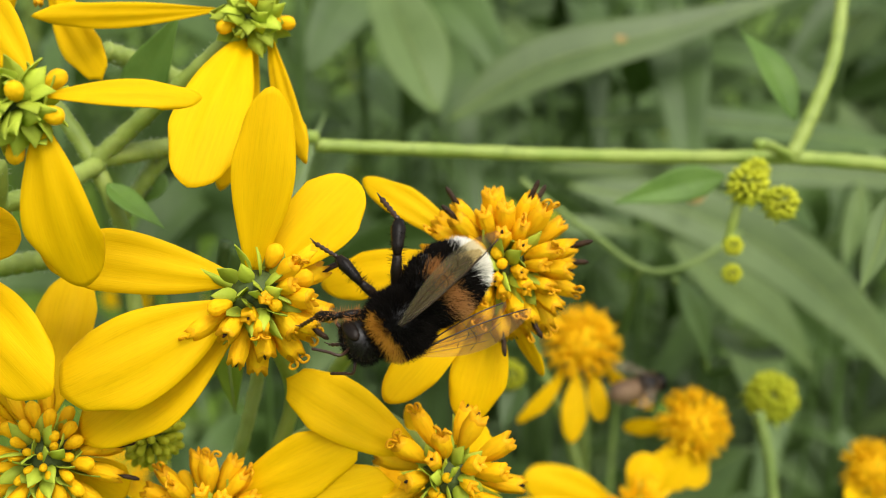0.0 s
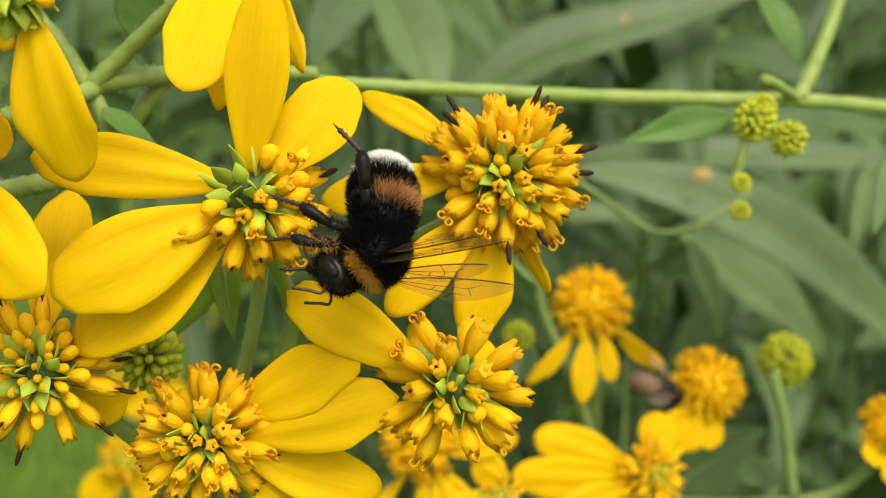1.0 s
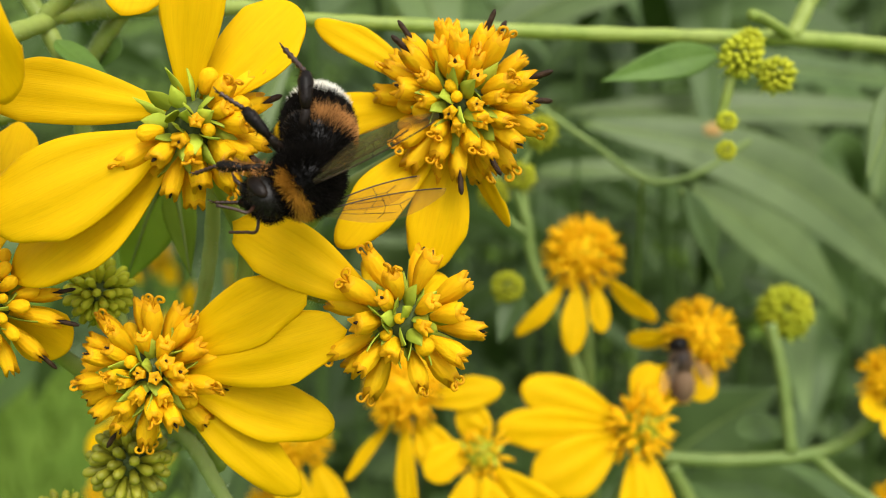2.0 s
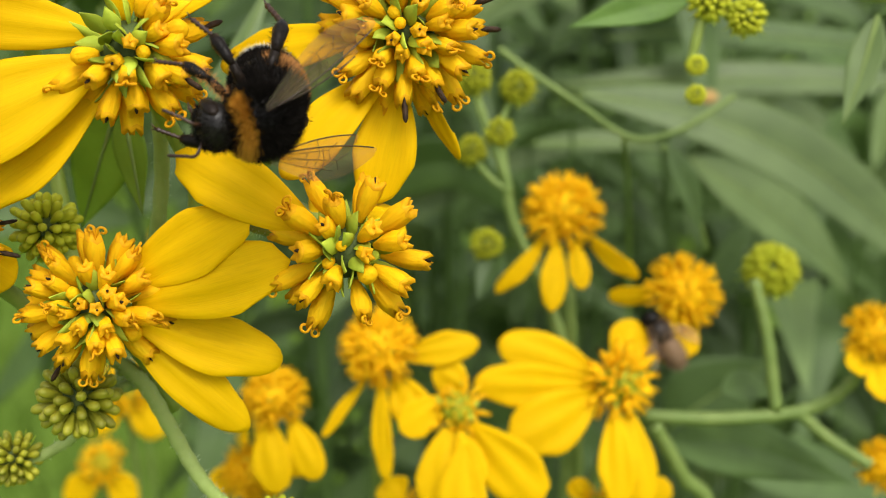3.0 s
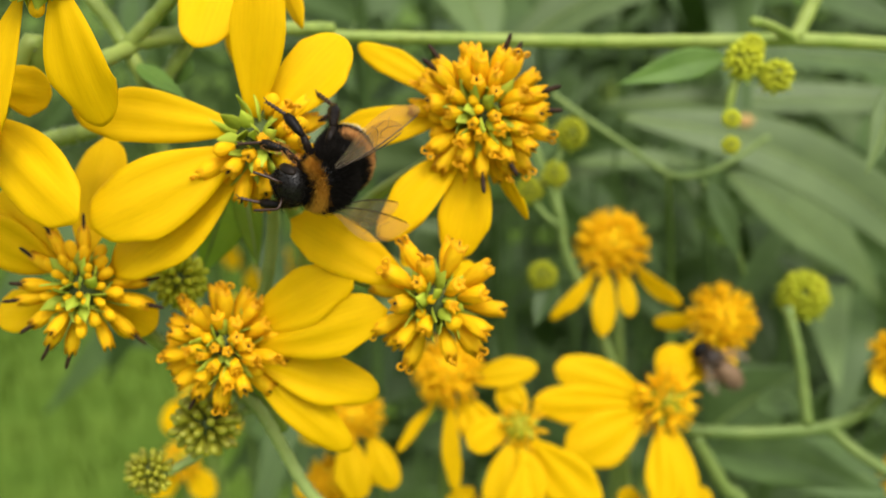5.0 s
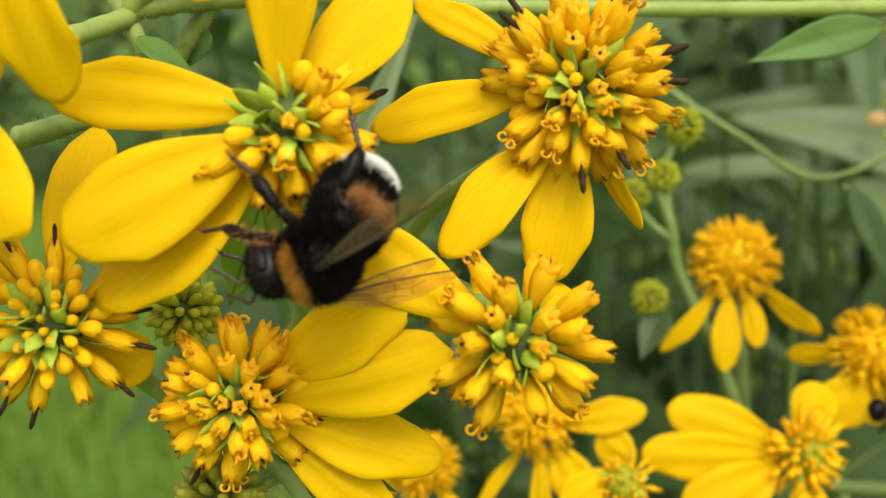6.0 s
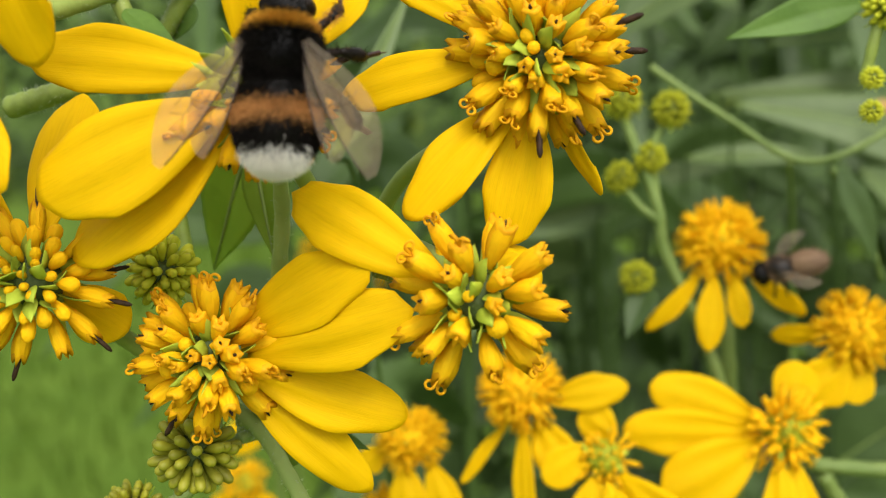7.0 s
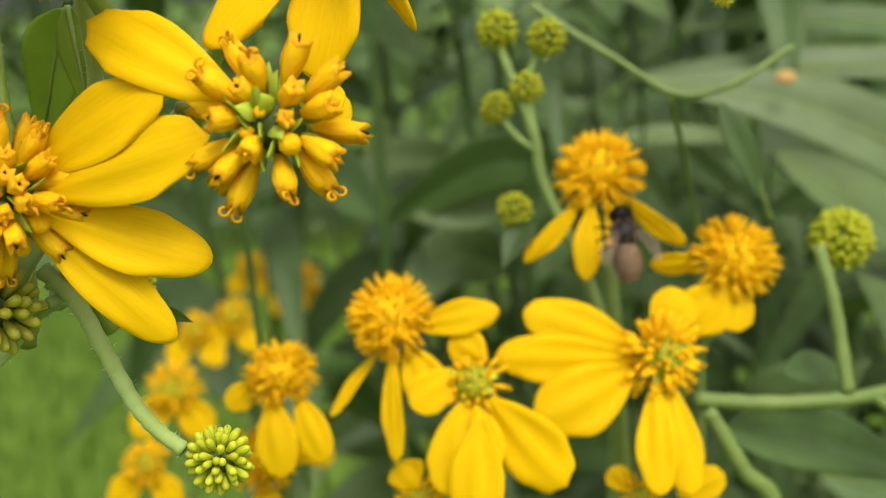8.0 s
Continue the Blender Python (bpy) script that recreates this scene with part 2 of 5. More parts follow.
def floret_shape(kind, rng, sides=9):
    s, u = Shape(), UNIT
    if kind == "bud":
        prof = [(0, .3), (.5, .5), (1.3, .68), (2.2, .78), (2.8, .68), (3.2, .36), (3.35, .05)]
        s.tube([(0, 0, z * u) for z, _ in prof], [r * u for _, r in prof], sides)
        return s
    # a ridged tube that widens towards five pointed lobes, folded in at the mouth
    flare = 0.16 if kind == "open" else 0.0
    prof = [(0, .30, 0, 0), (.5, .44, .04, 0), (1.2, .62, .10, 0), (2.0, .77, .13, 0), (2.8, .86, .14, 0), (3.3, .84, .13, .04), (3.7, .74 + flare * .3, .13, .16),
            (4.1, .62 + flare, .14, .36), (4.28, .46 + flare * .8, .12, .44), (4.08, .26, .05, .14), (3.85, .05, 0, 0)]
    verts, faces, n = [], [], 10
    turns = [rng.uniform(.5, 1.5) for _ in range(n)]
    squash, lean = rng.uniform(.82, 1.0), rng.uniform(-.22, .22)
    for z, r, ridge, lobe in prof:
        for k in range(n):
            a = 2 * math.pi * k / n
            c = 1 if k % 2 == 0 else -1
            rr = r * (1 + ridge * c) * (1 - lobe * .4 * (turns[k] - 1))
            verts.append(((rr * math.cos(a) + lean * (z / 4) ** 2) * u, rr * math.sin(a) * squash * u, (z + lobe * c * turns[k]) * u))
    for i in range(len(prof) - 1):
        for k in range(n):
            a, b = i * n + k, i * n + (k + 1) % n
            faces.append((a, b, b + n, a + n))
    cut = n * 6
    s.add(verts, faces[:cut], 0)
    s.add(verts, faces[cut:], 1)
    if kind == "dark":
        s.tube([(0, 0, 3.0 * u), (0, 0, 4.3 * u), (.08 * u, 0, 5.7 * u), (.1 * u, 0, 6.1 * u)], [.26 * u, .27 * u, .24 * u, .1 * u], 7, 2)
    else:
        s.tube([(0, 0, 3.4 * u), (0, 0, 4.2 * u), (0, 0, 4.6 * u)], [.16 * u, .15 * u, .07 * u], 6, 2 if rng.random() < .2 else 1)
    if kind == "curled":
        for sgn in (-1, 1):
            pts = [(0, 0, 3.9 * u), (sgn * .14 * u, 0, 4.7 * u)]
            for k in range(10):
                a = math.pi * 1.05 - k * 2 * math.pi / 10.5
                pts.append((sgn * (.48 + .34 * math.cos(a)) * u, .03 * k * u, (4.85 + .34 * math.sin(a)) * u))
            s.tube(pts, [.13 * u] * len(pts), 6, 1)
    return s


FLORETS = {}
for kind in ("bud", "open", "curled", "dark"):
    rng = random.Random(kind)
    FLORETS[kind] = [floret_shape(kind, rng).mesh(kind + "_floret", [FLORET, LOBE, ANTHER]) for _ in range(5)]


def bract_shape(long=2.2, wide=.7, hook=.4):
    s, u = Shape(), UNIT
    verts, faces = [], []
    for i in range(6):
        t = i / 5
        w = wide * (math.sin(math.pi * (0.14 + 0.86 * t)) ** 1.2) * 0.5
        c = Vector((hook * t * t, 0, long * t))
        for q in (-1, 0, 1):
            verts.append((c + Vector((-.12 * (1 - abs(q)), q * w, 0))) * u)
    n = len(verts)
    verts += [v + Vector((-.09 * u, 0, 0)) for v in verts]
    for i in range(5):
        for j in range(2):
            q = (3 * i + j, 3 * i + j + 1, 3 * i + j + 4, 3 * i + j + 3)
            faces += [q, tuple(k + n for k in reversed(q))]
        faces += [(3 * i, 3 * i + 3, 3 * i + 3 + n, 3 * i + n), (3 * i + 2, 3 * i + 2 + n, 3 * i + 5 + n, 3 * i + 5)]
    s.add(verts, faces)
    return s


BRACTS = [bract_shape(2.5, 1.7, .8).mesh("bract", BRACT), bract_shape(3.2, 1.1, 1.0).mesh("bract", BRACT), bract_shape(1.9, 1.7, 1.1).mesh("bract", BRACT)]


def dome(count, spread):
    """Directions spread evenly over a dome round +z, to spread degrees from it, from the middle outwards."""
    top = 1 - math.cos(radians(spread))
    for k in range(count):
        c = 1 - top * (k + 0.5) / count
        r, a = math.sqrt(max(0, 1 - c * c)), k * 2.399963
        yield k / count, Vector((r * math.cos(a), r * math.sin(a), c))


SEED = [10]


def flower_head(place, axis, reach, sway, petals, florets=46, spread=105, mix=(0.25, 0.35, 0.32, 0.08), near=True, inner=0.0,
                label="yellow ray flower with an open orange disc of curled florets", bracts=34, stalk=None, green=1.0, slim=1.0, rooted=False, bare=None, leafy=False):
    """One flower: core, bracts, florets and petals. reach: how far the florets' tips stand from its heart."""
    SEED[0] += 1
    rng = random.Random(SEED[0])
    ob = root("flower", place, sway, label, "flower", "yellow flowers of the cluster" if near else "yellow flowers further back")
    turn = frame_to(loc(*axis), (0.3, 0.2, 1))
    u = UNIT
    size = reach / 8.3
    s = Shape()
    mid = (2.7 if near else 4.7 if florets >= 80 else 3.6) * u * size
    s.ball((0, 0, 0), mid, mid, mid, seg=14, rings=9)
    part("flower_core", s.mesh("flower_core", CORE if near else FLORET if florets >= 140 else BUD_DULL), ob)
    joined = Shape()
    for k, d in dome(florets, spread):
        d = (turn.to_3x3() @ (d + Vector([rng.uniform(-.12, .12) for _ in range(3)]))).normalized()
        x = rng.random()
        if bare and d.dot(loc(*bare).normalized()) > .62 and rng.random() < .8:
            continue
        young = k < inner
        if young or x < mix[0] * (1.6 - k):
            kind = "bud"
        elif x < mix[0] + mix[1]:
            kind = "open"
        elif x < 1 - mix[3] or k < 0.35:
            kind = "curled" if k > 0.12 else "open"
        else:
            kind = "dark"
        if k > .55 and rng.random() < mix[3]:
            kind = "dark"
        broad = (.74 if young else rng.uniform(.88, 1.06)) * (.72 + .28 * min(1, k * 3.5))
        start = 2.5 + 0.7 * min(1, k * 2.0)
        long = (0.52 + 0.50 * min(1, k * 1.7)) * rng.uniform(.92, 1.08) * (0.85 if kind == "bud" else 1)
        if leafy:
            broad, long = 1.5, 1.15
        if not near:
            start, long, broad = 4.2 if florets >= 80 else 3.2, long * (.68 if florets >= 80 else .8), broad * .95
        m = Matrix.Translation(d * start * u * size) @ frame_to(d, [rng.uniform(-1, 1) for _ in range(3)]) @ Matrix.Diagonal((size * slim * broad, size * slim * broad, long * size, 1))
        if near:
            part("floret", rng.choice(FLORETS[kind]), ob, m=m)
        else:
            piece = FAR_FLORETS[kind if kind in FAR_FLORETS else "open"]
            joined.add([m @ v for v in piece.v], piece.f)
            joined.s[-len(piece.f):] = piece.s
    if joined.v:
        tagged(part("disc_florets", joined.mesh("disc_florets", [FLORET, FLORET, ANTHER]), ob), kind="stuff")
    for i in range(bracts):
        k = i / bracts
        c = math.cos(radians(15 + 100 * k))
        r, a = math.sqrt(1 - c * c), i * 2.399963 + 1.1
        d = turn.to_3x3() @ Vector((r * math.cos(a), r * math.sin(a), c))
        big = k > 0.72
        m = Matrix.Translation(d * (2.4 if not big else 2.2) * u * size) @ frame_to(d, [rng.uniform(-1, 1) for _ in range(3)])
        part("bract", BRACTS[2 if leafy else 1 if big else 0], ob, m=m @ Matrix.Diagonal((size * green, size * green, size * green * rng.uniform(.9, 1.35), 1)))
    for i, (bx, by, bz, tx, ty, tz, w, roll, bend) in enumerate(petals):
        base, tip = loc(bx, by, bz), loc(tx, ty, tz)
        part("petal", petal_mesh(base, tip, w * u, roll, bend, SEED[0] * 31 + i), ob)
    if rooted:
        line = curve_points([(0, 0, 0), loc(0, 9, 3)] + to_ground(place, loc(0, 9, 3)), 7)
        s = Shape()
        s.tube(line, [u * .7] * len(line), 7)
        part("stalk", s.mesh("stalk", STEM_SHADED), ob, "thin green stalk")
    if stalk:
        line = curve_points([(0, 0, 0)] + [loc(*p) for p in stalk], 7)
        s = Shape()
        s.tube(line, [u * (1.15 - 0.35 * min(1, i / 6)) for i in range(len(line))], 9)
        part("stalk", s.mesh("stalk", STEM), ob, "green downy stalk")
    return ob


FAR_FLORETS = {}
for kind in ("bud", "open", "dark"):
    FAR_FLORETS[kind] = floret_shape("curled" if kind == "open" else kind, random.Random(5), 6)


def bud_head(place, axis, reach, sway, count=60, label="round unopened green flower bud", colour=None, stalk=None, near=True):
    """A round head of closed buds."""
    SEED[0] += 1
    rng = random.Random(SEED[0])
    ob = root("flower_bud", place, sway, label, "flower bud", "round green buds")
    turn = frame_to(loc(*axis), (0.3, 0.2, 1)).to_3x3()
    u, size = UNIT, reach / (4.9 if near else 4.2)
    s = Shape()
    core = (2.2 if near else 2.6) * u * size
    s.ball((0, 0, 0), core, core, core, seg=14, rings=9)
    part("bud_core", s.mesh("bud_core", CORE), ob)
    prof = [(0, .26), (.8, .42), (1.7, .57), (2.4, .60), (2.85, .45), (3.05, .12)] if near else [(0, .3), (.5, .5), (1.1, .56), (1.5, .48), (1.75, .24), (1.8, .03)]
    one = Shape()
    one.tube([(0, 0, z * u) for z, _ in prof], [r * u for _, r in prof], 8 if near else 6)
    me = one.mesh("closed_floret", colour or BUD)
    gathered = Shape()
    for k, d in dome(count, 130):
        d = (turn @ (d + Vector([rng.uniform(-.08, .08) for _ in range(3)]))).normalized()
        m = Matrix.Translation(d * (1.8 if near else 2.2) * u * size) @ frame_to(d) @ Matrix.Diagonal((size, size, size * rng.uniform(.85, 1.12), 1))
        if near:
            part("closed_floret", me, ob, m=m)
        else:
            gathered.add([m @ v for v in one.v], one.f)
    if gathered.v:
        tagged(part("closed_florets", gathered.mesh("closed_florets", colour or BUD_DULL), ob), kind="stuff")
    for i in range(9):
        a = 2 * math.pi * i / 9 + rng.uniform(-.2, .2)
        d = turn @ Vector((math.cos(a), math.sin(a), -0.5)).normalized()
        part("bract", BRACTS[1], ob, m=Matrix.Translation(d * 2 * u * size) @ frame_to(d) @ Matrix.Diagonal((size * .8, size * .8, size * .9, 1)))
    if stalk:
        line = curve_points([(0, 0, 0)] + [loc(*p) for p in stalk], 7)
        s = Shape()
        s.tube(line, [u * 0.95] * len(line), 8)
        part("stalk", s.mesh("stalk", STEM_PALE), ob, "pale green stalk")
    return ob


# ---- stems and leaves ----


def downy(line, radii, count, rng, long=0.5):
    """Short hairs standing off a stem."""
    verts, faces = [], []
    for _ in range(count):
        x = rng.uniform(0, len(line) - 1.001)
        i = int(x)
        p = line[i].lerp(line[i + 1], x - i)
        d = (line[i + 1] - line[i]).normalized()
        a = Matrix.Rotation(rng.uniform(0, 6.28), 3, d) @ d.orthogonal().normalized()
        q = p + a * radii[i]
        t = q + (a + d * rng.uniform(-.4, .4)) * long * UNIT * rng.uniform(.5, 1)
        w = d * 0.03 * UNIT
        n = len(verts)
        verts += [q - w, q + w, t]
        faces.append((n, n + 1, n + 2))
    return mesh_of("stem_hairs", verts, faces, HAIR, False)


def leaf_mesh(points, width, roll, mat, seed, fold=0.18):
    """A lance-shaped leaf along a curved midrib, folded along it, with raised midrib and side veins and a wavy, toothed edge."""
    rng = random.Random(seed)
    line = curve_points(points, 10)
    nu, nv = len(line) - 1, 10
    top = []
    ph = rng.uniform(0, 6)
    for i, p in enumerate(line):
        u = i / nu
        d = (line[min(i + 1, nu)] - line[max(i - 1, 0)]).normalized()
        face = Vector((0, -1, 0.5))
        face = (face - d * face.dot(d)).normalized()
        face = Matrix.Rotation(radians(roll), 3, d) @ face
        side = d.cross(face)
        w = width * 0.5 * (math.sin(math.pi * (u ** 0.75 * 0.985 + 0.012)) ** 1.15 + 0.015)
        for j in range(nv + 1):
            v = 2 * j / nv - 1
            tooth = 1 + 0.02 * ((i % 2) - 0.5) * abs(v) ** 4
            lift = fold * abs(v) * w - (0.05 * w if abs(v) < 0.01 else 0) + 0.05 * w * math.sin(7 * u + 2 * v + ph)
            lift += 0.012 * w * math.cos(i * math.pi + abs(v) * 3)
            top.append(p + side * (w * v * tooth) + face * lift)
    n, row = len(top), nv + 1
    verts = top + [v - Vector((0, -0.10 * UNIT, 0.05 * UNIT)) for v in top]
    faces = []
    for i in range(nu):
        for j in range(nv):
            q = (i * row + j, i * row + j + 1, (i + 1) * row + j + 1, (i + 1) * row + j)
            faces += [q, tuple(k + n for k in reversed(q))]
    rim = [i * row for i in range(nu + 1)] + [nu * row + j for j in range(1, row)] + [i * row + nv for i in range(nu - 1, -1, -1)] + [j for j in range(nv - 1, 0, -1)]
    for p, q in zip(rim, rim[1:] + rim[:1]):
        faces.append((p, q, q + n, p + n))
    return mesh_of("leaf", verts, faces, mat)


def to_ground(place, last, ahead=0.05):
    """Points from a thing's local point down to the lawn, in its own space."""
    back = TURN.to_3x3().inverted()
    w = spot(*place) + TURN.to_3x3() @ Vector(last)
    side = -.16 if place[0] < 0 and place[2] < 130 else 0
    return [back @ (Vector((w.x + side * min(1, 4 * f), w.y + ahead * f, w.z * (1 - f) - .03 * f)) - spot(*place)) for f in (.06, .2, .55, 1)]


def plant_stem(place, sway, stems, leaves=(), mat=None, label="green branching flower stem", hairs=0, category="stem", rooted=()):
    """A stem thing. stems: (points, first radius, last radius) and leaves: (points, width, roll), in plan places."""
    SEED[0] += 1
    rng = random.Random(SEED[0])
    ob = root("plant_stem", place, sway, label, category)
    o = Vector(place)
    rel = lambda pts: [loc(*(Vector(p) - o)) for p in pts]
    for i, (pts, r0, r1) in enumerate(stems):
        way = rel(pts)
        if i in rooted:
            way += to_ground(place, way[-1])
            r1 *= 1.3
        line = curve_points(way, 10)
        n = len(line) - 1
        radii = [UNIT * (r0 + (r1 - r0) * i / n) * (1 + 0.06 * math.sin(i * 1.7)) for i in range(n + 1)]
        s = Shape()
        s.tube(line, radii, 10)
        st = part("stem", s.mesh("stem", mat or STEM), ob)
        if hairs:
            tagged(part("stem_hairs", downy(line, radii, hairs, rng), st), kind="stuff")
    for i, (pts, w, roll) in enumerate(leaves):
        part("leaf", leaf_mesh(rel(pts), w * UNIT, roll, LEAF_NEAR if place[2] < 135 else LEAF, SEED[0] * 17 + i), ob)
    return ob


def wild_leaf(points, width, roll, mat=None, label="long grey-green lance-shaped leaf", sway=None, via=(0, 6, 12)):
    """A single large leaf with its pale midrib."""
    SEED[0] += 1
    o = Vector(points[0])
    line = [loc(*(Vector(p) - o)) for p in points]
    ob = new("leaf", leaf_mesh(line, width * UNIT, roll, mat or LEAF_GREY, SEED[0]))
    ob.matrix_world = Matrix.Translation(spot(*points[0])) @ TURN
    rib = curve_points(line, 10)
    s = Shape()
    s.tube(rib, [UNIT * (0.32 - 0.26 * i / (len(rib) - 1)) for i in range(len(rib))], 7)
    part("midrib", s.mesh("midrib", STEM_SHADED), ob, "slightly paler midrib")
    s = Shape()
    if via is None:
        way = curve_points([(0, 0, 0), loc(0.5, -3, 1), loc(1.5, -7, 0)], 6)
    else:
        way = curve_points([(0, 0, 0), loc(*via)] + to_ground(points[0], loc(*via), .1), 8)
    s.tube(way, [UNIT * (.35 + .45 * i / (len(way) - 1)) for i in range(len(way))], 7)
    part("leaf_stalk", s.mesh("leaf_stalk", LEAF), ob)
    if sway is not None:
        MOVERS.append((ob, points[0], sway))
    return tagged(ob, label, "leaf")


def fallen_bit(place, size, sway):
    """A shrivelled scrap of orange petal caught on a leaf."""
    s = Shape()
    s.ball((0, 0, 0), size * UNIT, size * .3 * UNIT, size * .7 * UNIT, seg=12, rings=8)
    for i, v in enumerate(s.v):
        v *= 1 + .25 * noise.noise(v * 700)
    ob = new("petal_scrap", s.mesh("petal_scrap", SCRAP))
    ob.matrix_world = Matrix.Translation(spot(*place)) @ TURN
    MOVERS.append((ob, place, sway))
    return tagged(ob, "shrivelled orange petal scrap on a leaf", "petal")

# How the plants sway: seconds, then right, down and ahead in plan units.
TUG = [(0, 0.21, 0.09, 0), (0.5, -0.12, 0.06, 0), (1, 0.00, 0.00, 0), (1.5, 0.07, 0.10, 0), (1.7, 0.06, 0.07, 0), (2.8, -0.16, -0.34, 0), (3, -0.04, -0.21, 0), (3.5, 0.16, -0.01, 0), (4, 0.02, -0.08, 0), (4.2, 0.22, -0.07, 0), (5.3, 0.35, 0.28, 0), (5.5, 0.26, 0.12, 0), (6, 0.95, 0.35, 0), (6.5, 0.90, 0.25, 0), (8, 0.90, 0.25, 0)]
FAR_SWAY = [(0, -0.18, 0.04, 0), (0.5, -0.21, 0.38, 0), (1, 0.00, 0.00, 0), (1.5, 0.16, 0.33, 0), (2.8, -1.37, -0.15, 0), (3, -0.37, -0.11, 0), (3.5, -0.53, -0.03, 0), (4, -0.29, 0.40, 0), (4.2, -0.40, 1.04, 0), (5.3, 0.02, 1.13, 0), (5.5, -0.17, 0.74, 0), (6, 0.20, 0.49, 0), (6.5, -0.50, 1.21, 0), (7, -0.31, 0.96, 0), (7.5, -0.43, 0.93, 0), (8, -0.84, 1.08, 0)]
STILL = None

# ---- the near cluster ----
flower_head((-16.14, -4.25, 95.50), (0.30, 0.16, -0.94), 7.10, TUG, [
        (-0.39, -1.91, -0.19, 1.65, -17.68, -3.50, 5.36, 10, 0.05),
        (0.77, -1.79, 0.31, 8.36, -10.13, 2.50, 6.34, -8, 0.04),
        (-1.68, -1.22, 0.00, -18.76, -3.50, 0.07, 5.47, 5, 0.05),
        (-2.09, 0.81, -0.43, -15.54, 8.20, -3.95, 7.62, 0, 0.07),
        (-2.04, 2.79, 0.50, -15.28, 12.80, 0.50, 7.37, 20, 0.05),
    ], florets=33, slim=1.28, bare=(-0.55, -0.65, -0.5), mix=(0.1, 0.5, 0.37, 0.03), label='yellow ray flower with five broad petals and an open disc', stalk=[(0.5, 4, 6), (1.5, 11, 14), (-1, 19, 17)])
flower_head((5.65, -6.74, 104.14), (-0.04, 0.06, -1.00), 7.90, STILL, [
        (-3.27, -1.92, 0.74, -13.32, -8.01, 3.22, 3.16, 8, 0.06),
        (-3.23, -0.23, 0.93, -17.17, 2.31, 2.86, 4.57, 15, 0.05),
        (-1.62, 2.95, 0.74, -10.66, 12.76, -2.06, 4.95, 15, 0.07),
        (-0.80, 3.82, 0.62, -3.03, 15.07, 0.69, 5.62, -10, 0.07),
        (0.46, 2.38, 1.12, 4.56, 10.95, 4.18, 2.15, 50, 0.05),
    ], florets=48, slim=1.15, mix=(0.1, 0.4, 0.38, 0.2), label='yellow ray flower with an orange disc and dark anther tips', stalk=[(-5, 4, 5), (-14, 9, 11), (-19, 16, 16)])
flower_head((0.94, 12.28, 100.06), (-0.05, 0.02, -1.00), 7.30, STILL, [
        (-2.49, -1.69, 0.00, -14.89, -8.52, 0.56, 5.65, 14, 0.09),
        (-0.66, -0.55, 1.36, -3.99, -5.28, 5.94, 2.24, 0, 0.05),
        (0.55, -0.53, 1.49, 3.53, -3.57, 5.94, 3.29, 0, 0.03),
        (0.48, -0.28, 1.49, 4.23, -2.32, 5.94, 4.21, 0, 0.03),
    ], florets=24, slim=1.32, mix=(0.15, 0.5, 0.32, 0.03), inner=0.06, label='yellow ray flower with a sparse young disc', stalk=[(-4, -3, 5), (-9, -4, 9), (-16, 0, 14)])
flower_head((-21.09, 16.83, 100.55), (-0.02, -0.03, -1.00), 7.00, STILL, [
        (1.83, -1.65, 0.50, 14.14, -7.98, -1.36, 5.83, -8, 0.05),
        (3.17, -0.16, -0.19, 17.24, -3.82, -1.00, 6.29, -4, 0.05),
        (2.70, 1.18, 0.25, 15.38, 5.45, 3.87, 5.30, -10, 0.06),
        (2.08, 2.03, 0.50, 12.25, 11.55, 4.01, 4.33, -10, 0.05),
    ], florets=42, slim=1.18, mix=(0.08, 0.45, 0.42, 0.03), label='yellow ray flower with a full disc of curled florets', stalk=[(1, 5, 8), (3, 11, 12)])
flower_head((-34.41, 10.49, 96.87), (-0.02, -0.02, -1.00), 7.00, STILL, [
        (-3.06, -2.08, 0.87, -11.85, -6.69, 1.13, 5.96, -20, 0.05),
        (-3.13, 0.91, 1.24, -11.38, 2.96, 4.13, 4.73, 20, 0.03),
        (1.22, 0.92, 1.24, 5.86, 4.40, 4.13, 5.07, 0, 0.03),
        (-0.43, -3.13, 1.24, -0.57, -16.11, 9.32, 5.77, 0, 0.04),
        (-2.09, -3.17, 0.87, -9.53, -9.89, 1.63, 4.83, 0, 0.04),
    ], florets=46, slim=0.98, green=1.0, mix=(0.45, 0.2, 0.15, 0.35), inner=0.35, label='yellow ray flower with an ageing disc and dark florets', stalk=[(3, 5, 8), (8, 11, 14)])
flower_head((-32.13, -19.02, 83.62), (0.10, 0.10, -0.95), 5.25, STILL, [
        (2.11, -0.80, -0.62, 13.11, -1.14, 3.16, 2.50, -25, 0.06),
        (1.64, 1.45, -0.43, 3.83, 13.73, 4.28, 5.64, 0, 0.1),
        (-1.97, 2.20, 0.37, -6.94, 16.62, 1.38, 3.70, 0, 0.05),
        (0.21, -2.14, 2.22, -6.60, -10.15, 5.16, 4.41, 0, 0.05),
        (-3.10, -1.34, 1.42, -11.42, -1.06, -0.17, 4.90, 0, 0.05),
    ], florets=7, mix=(0.9, 0.1, 0, 0), bracts=46, green=1.7, leafy=True, inner=0.0, label='yellow ray flower with a green disc just opening')
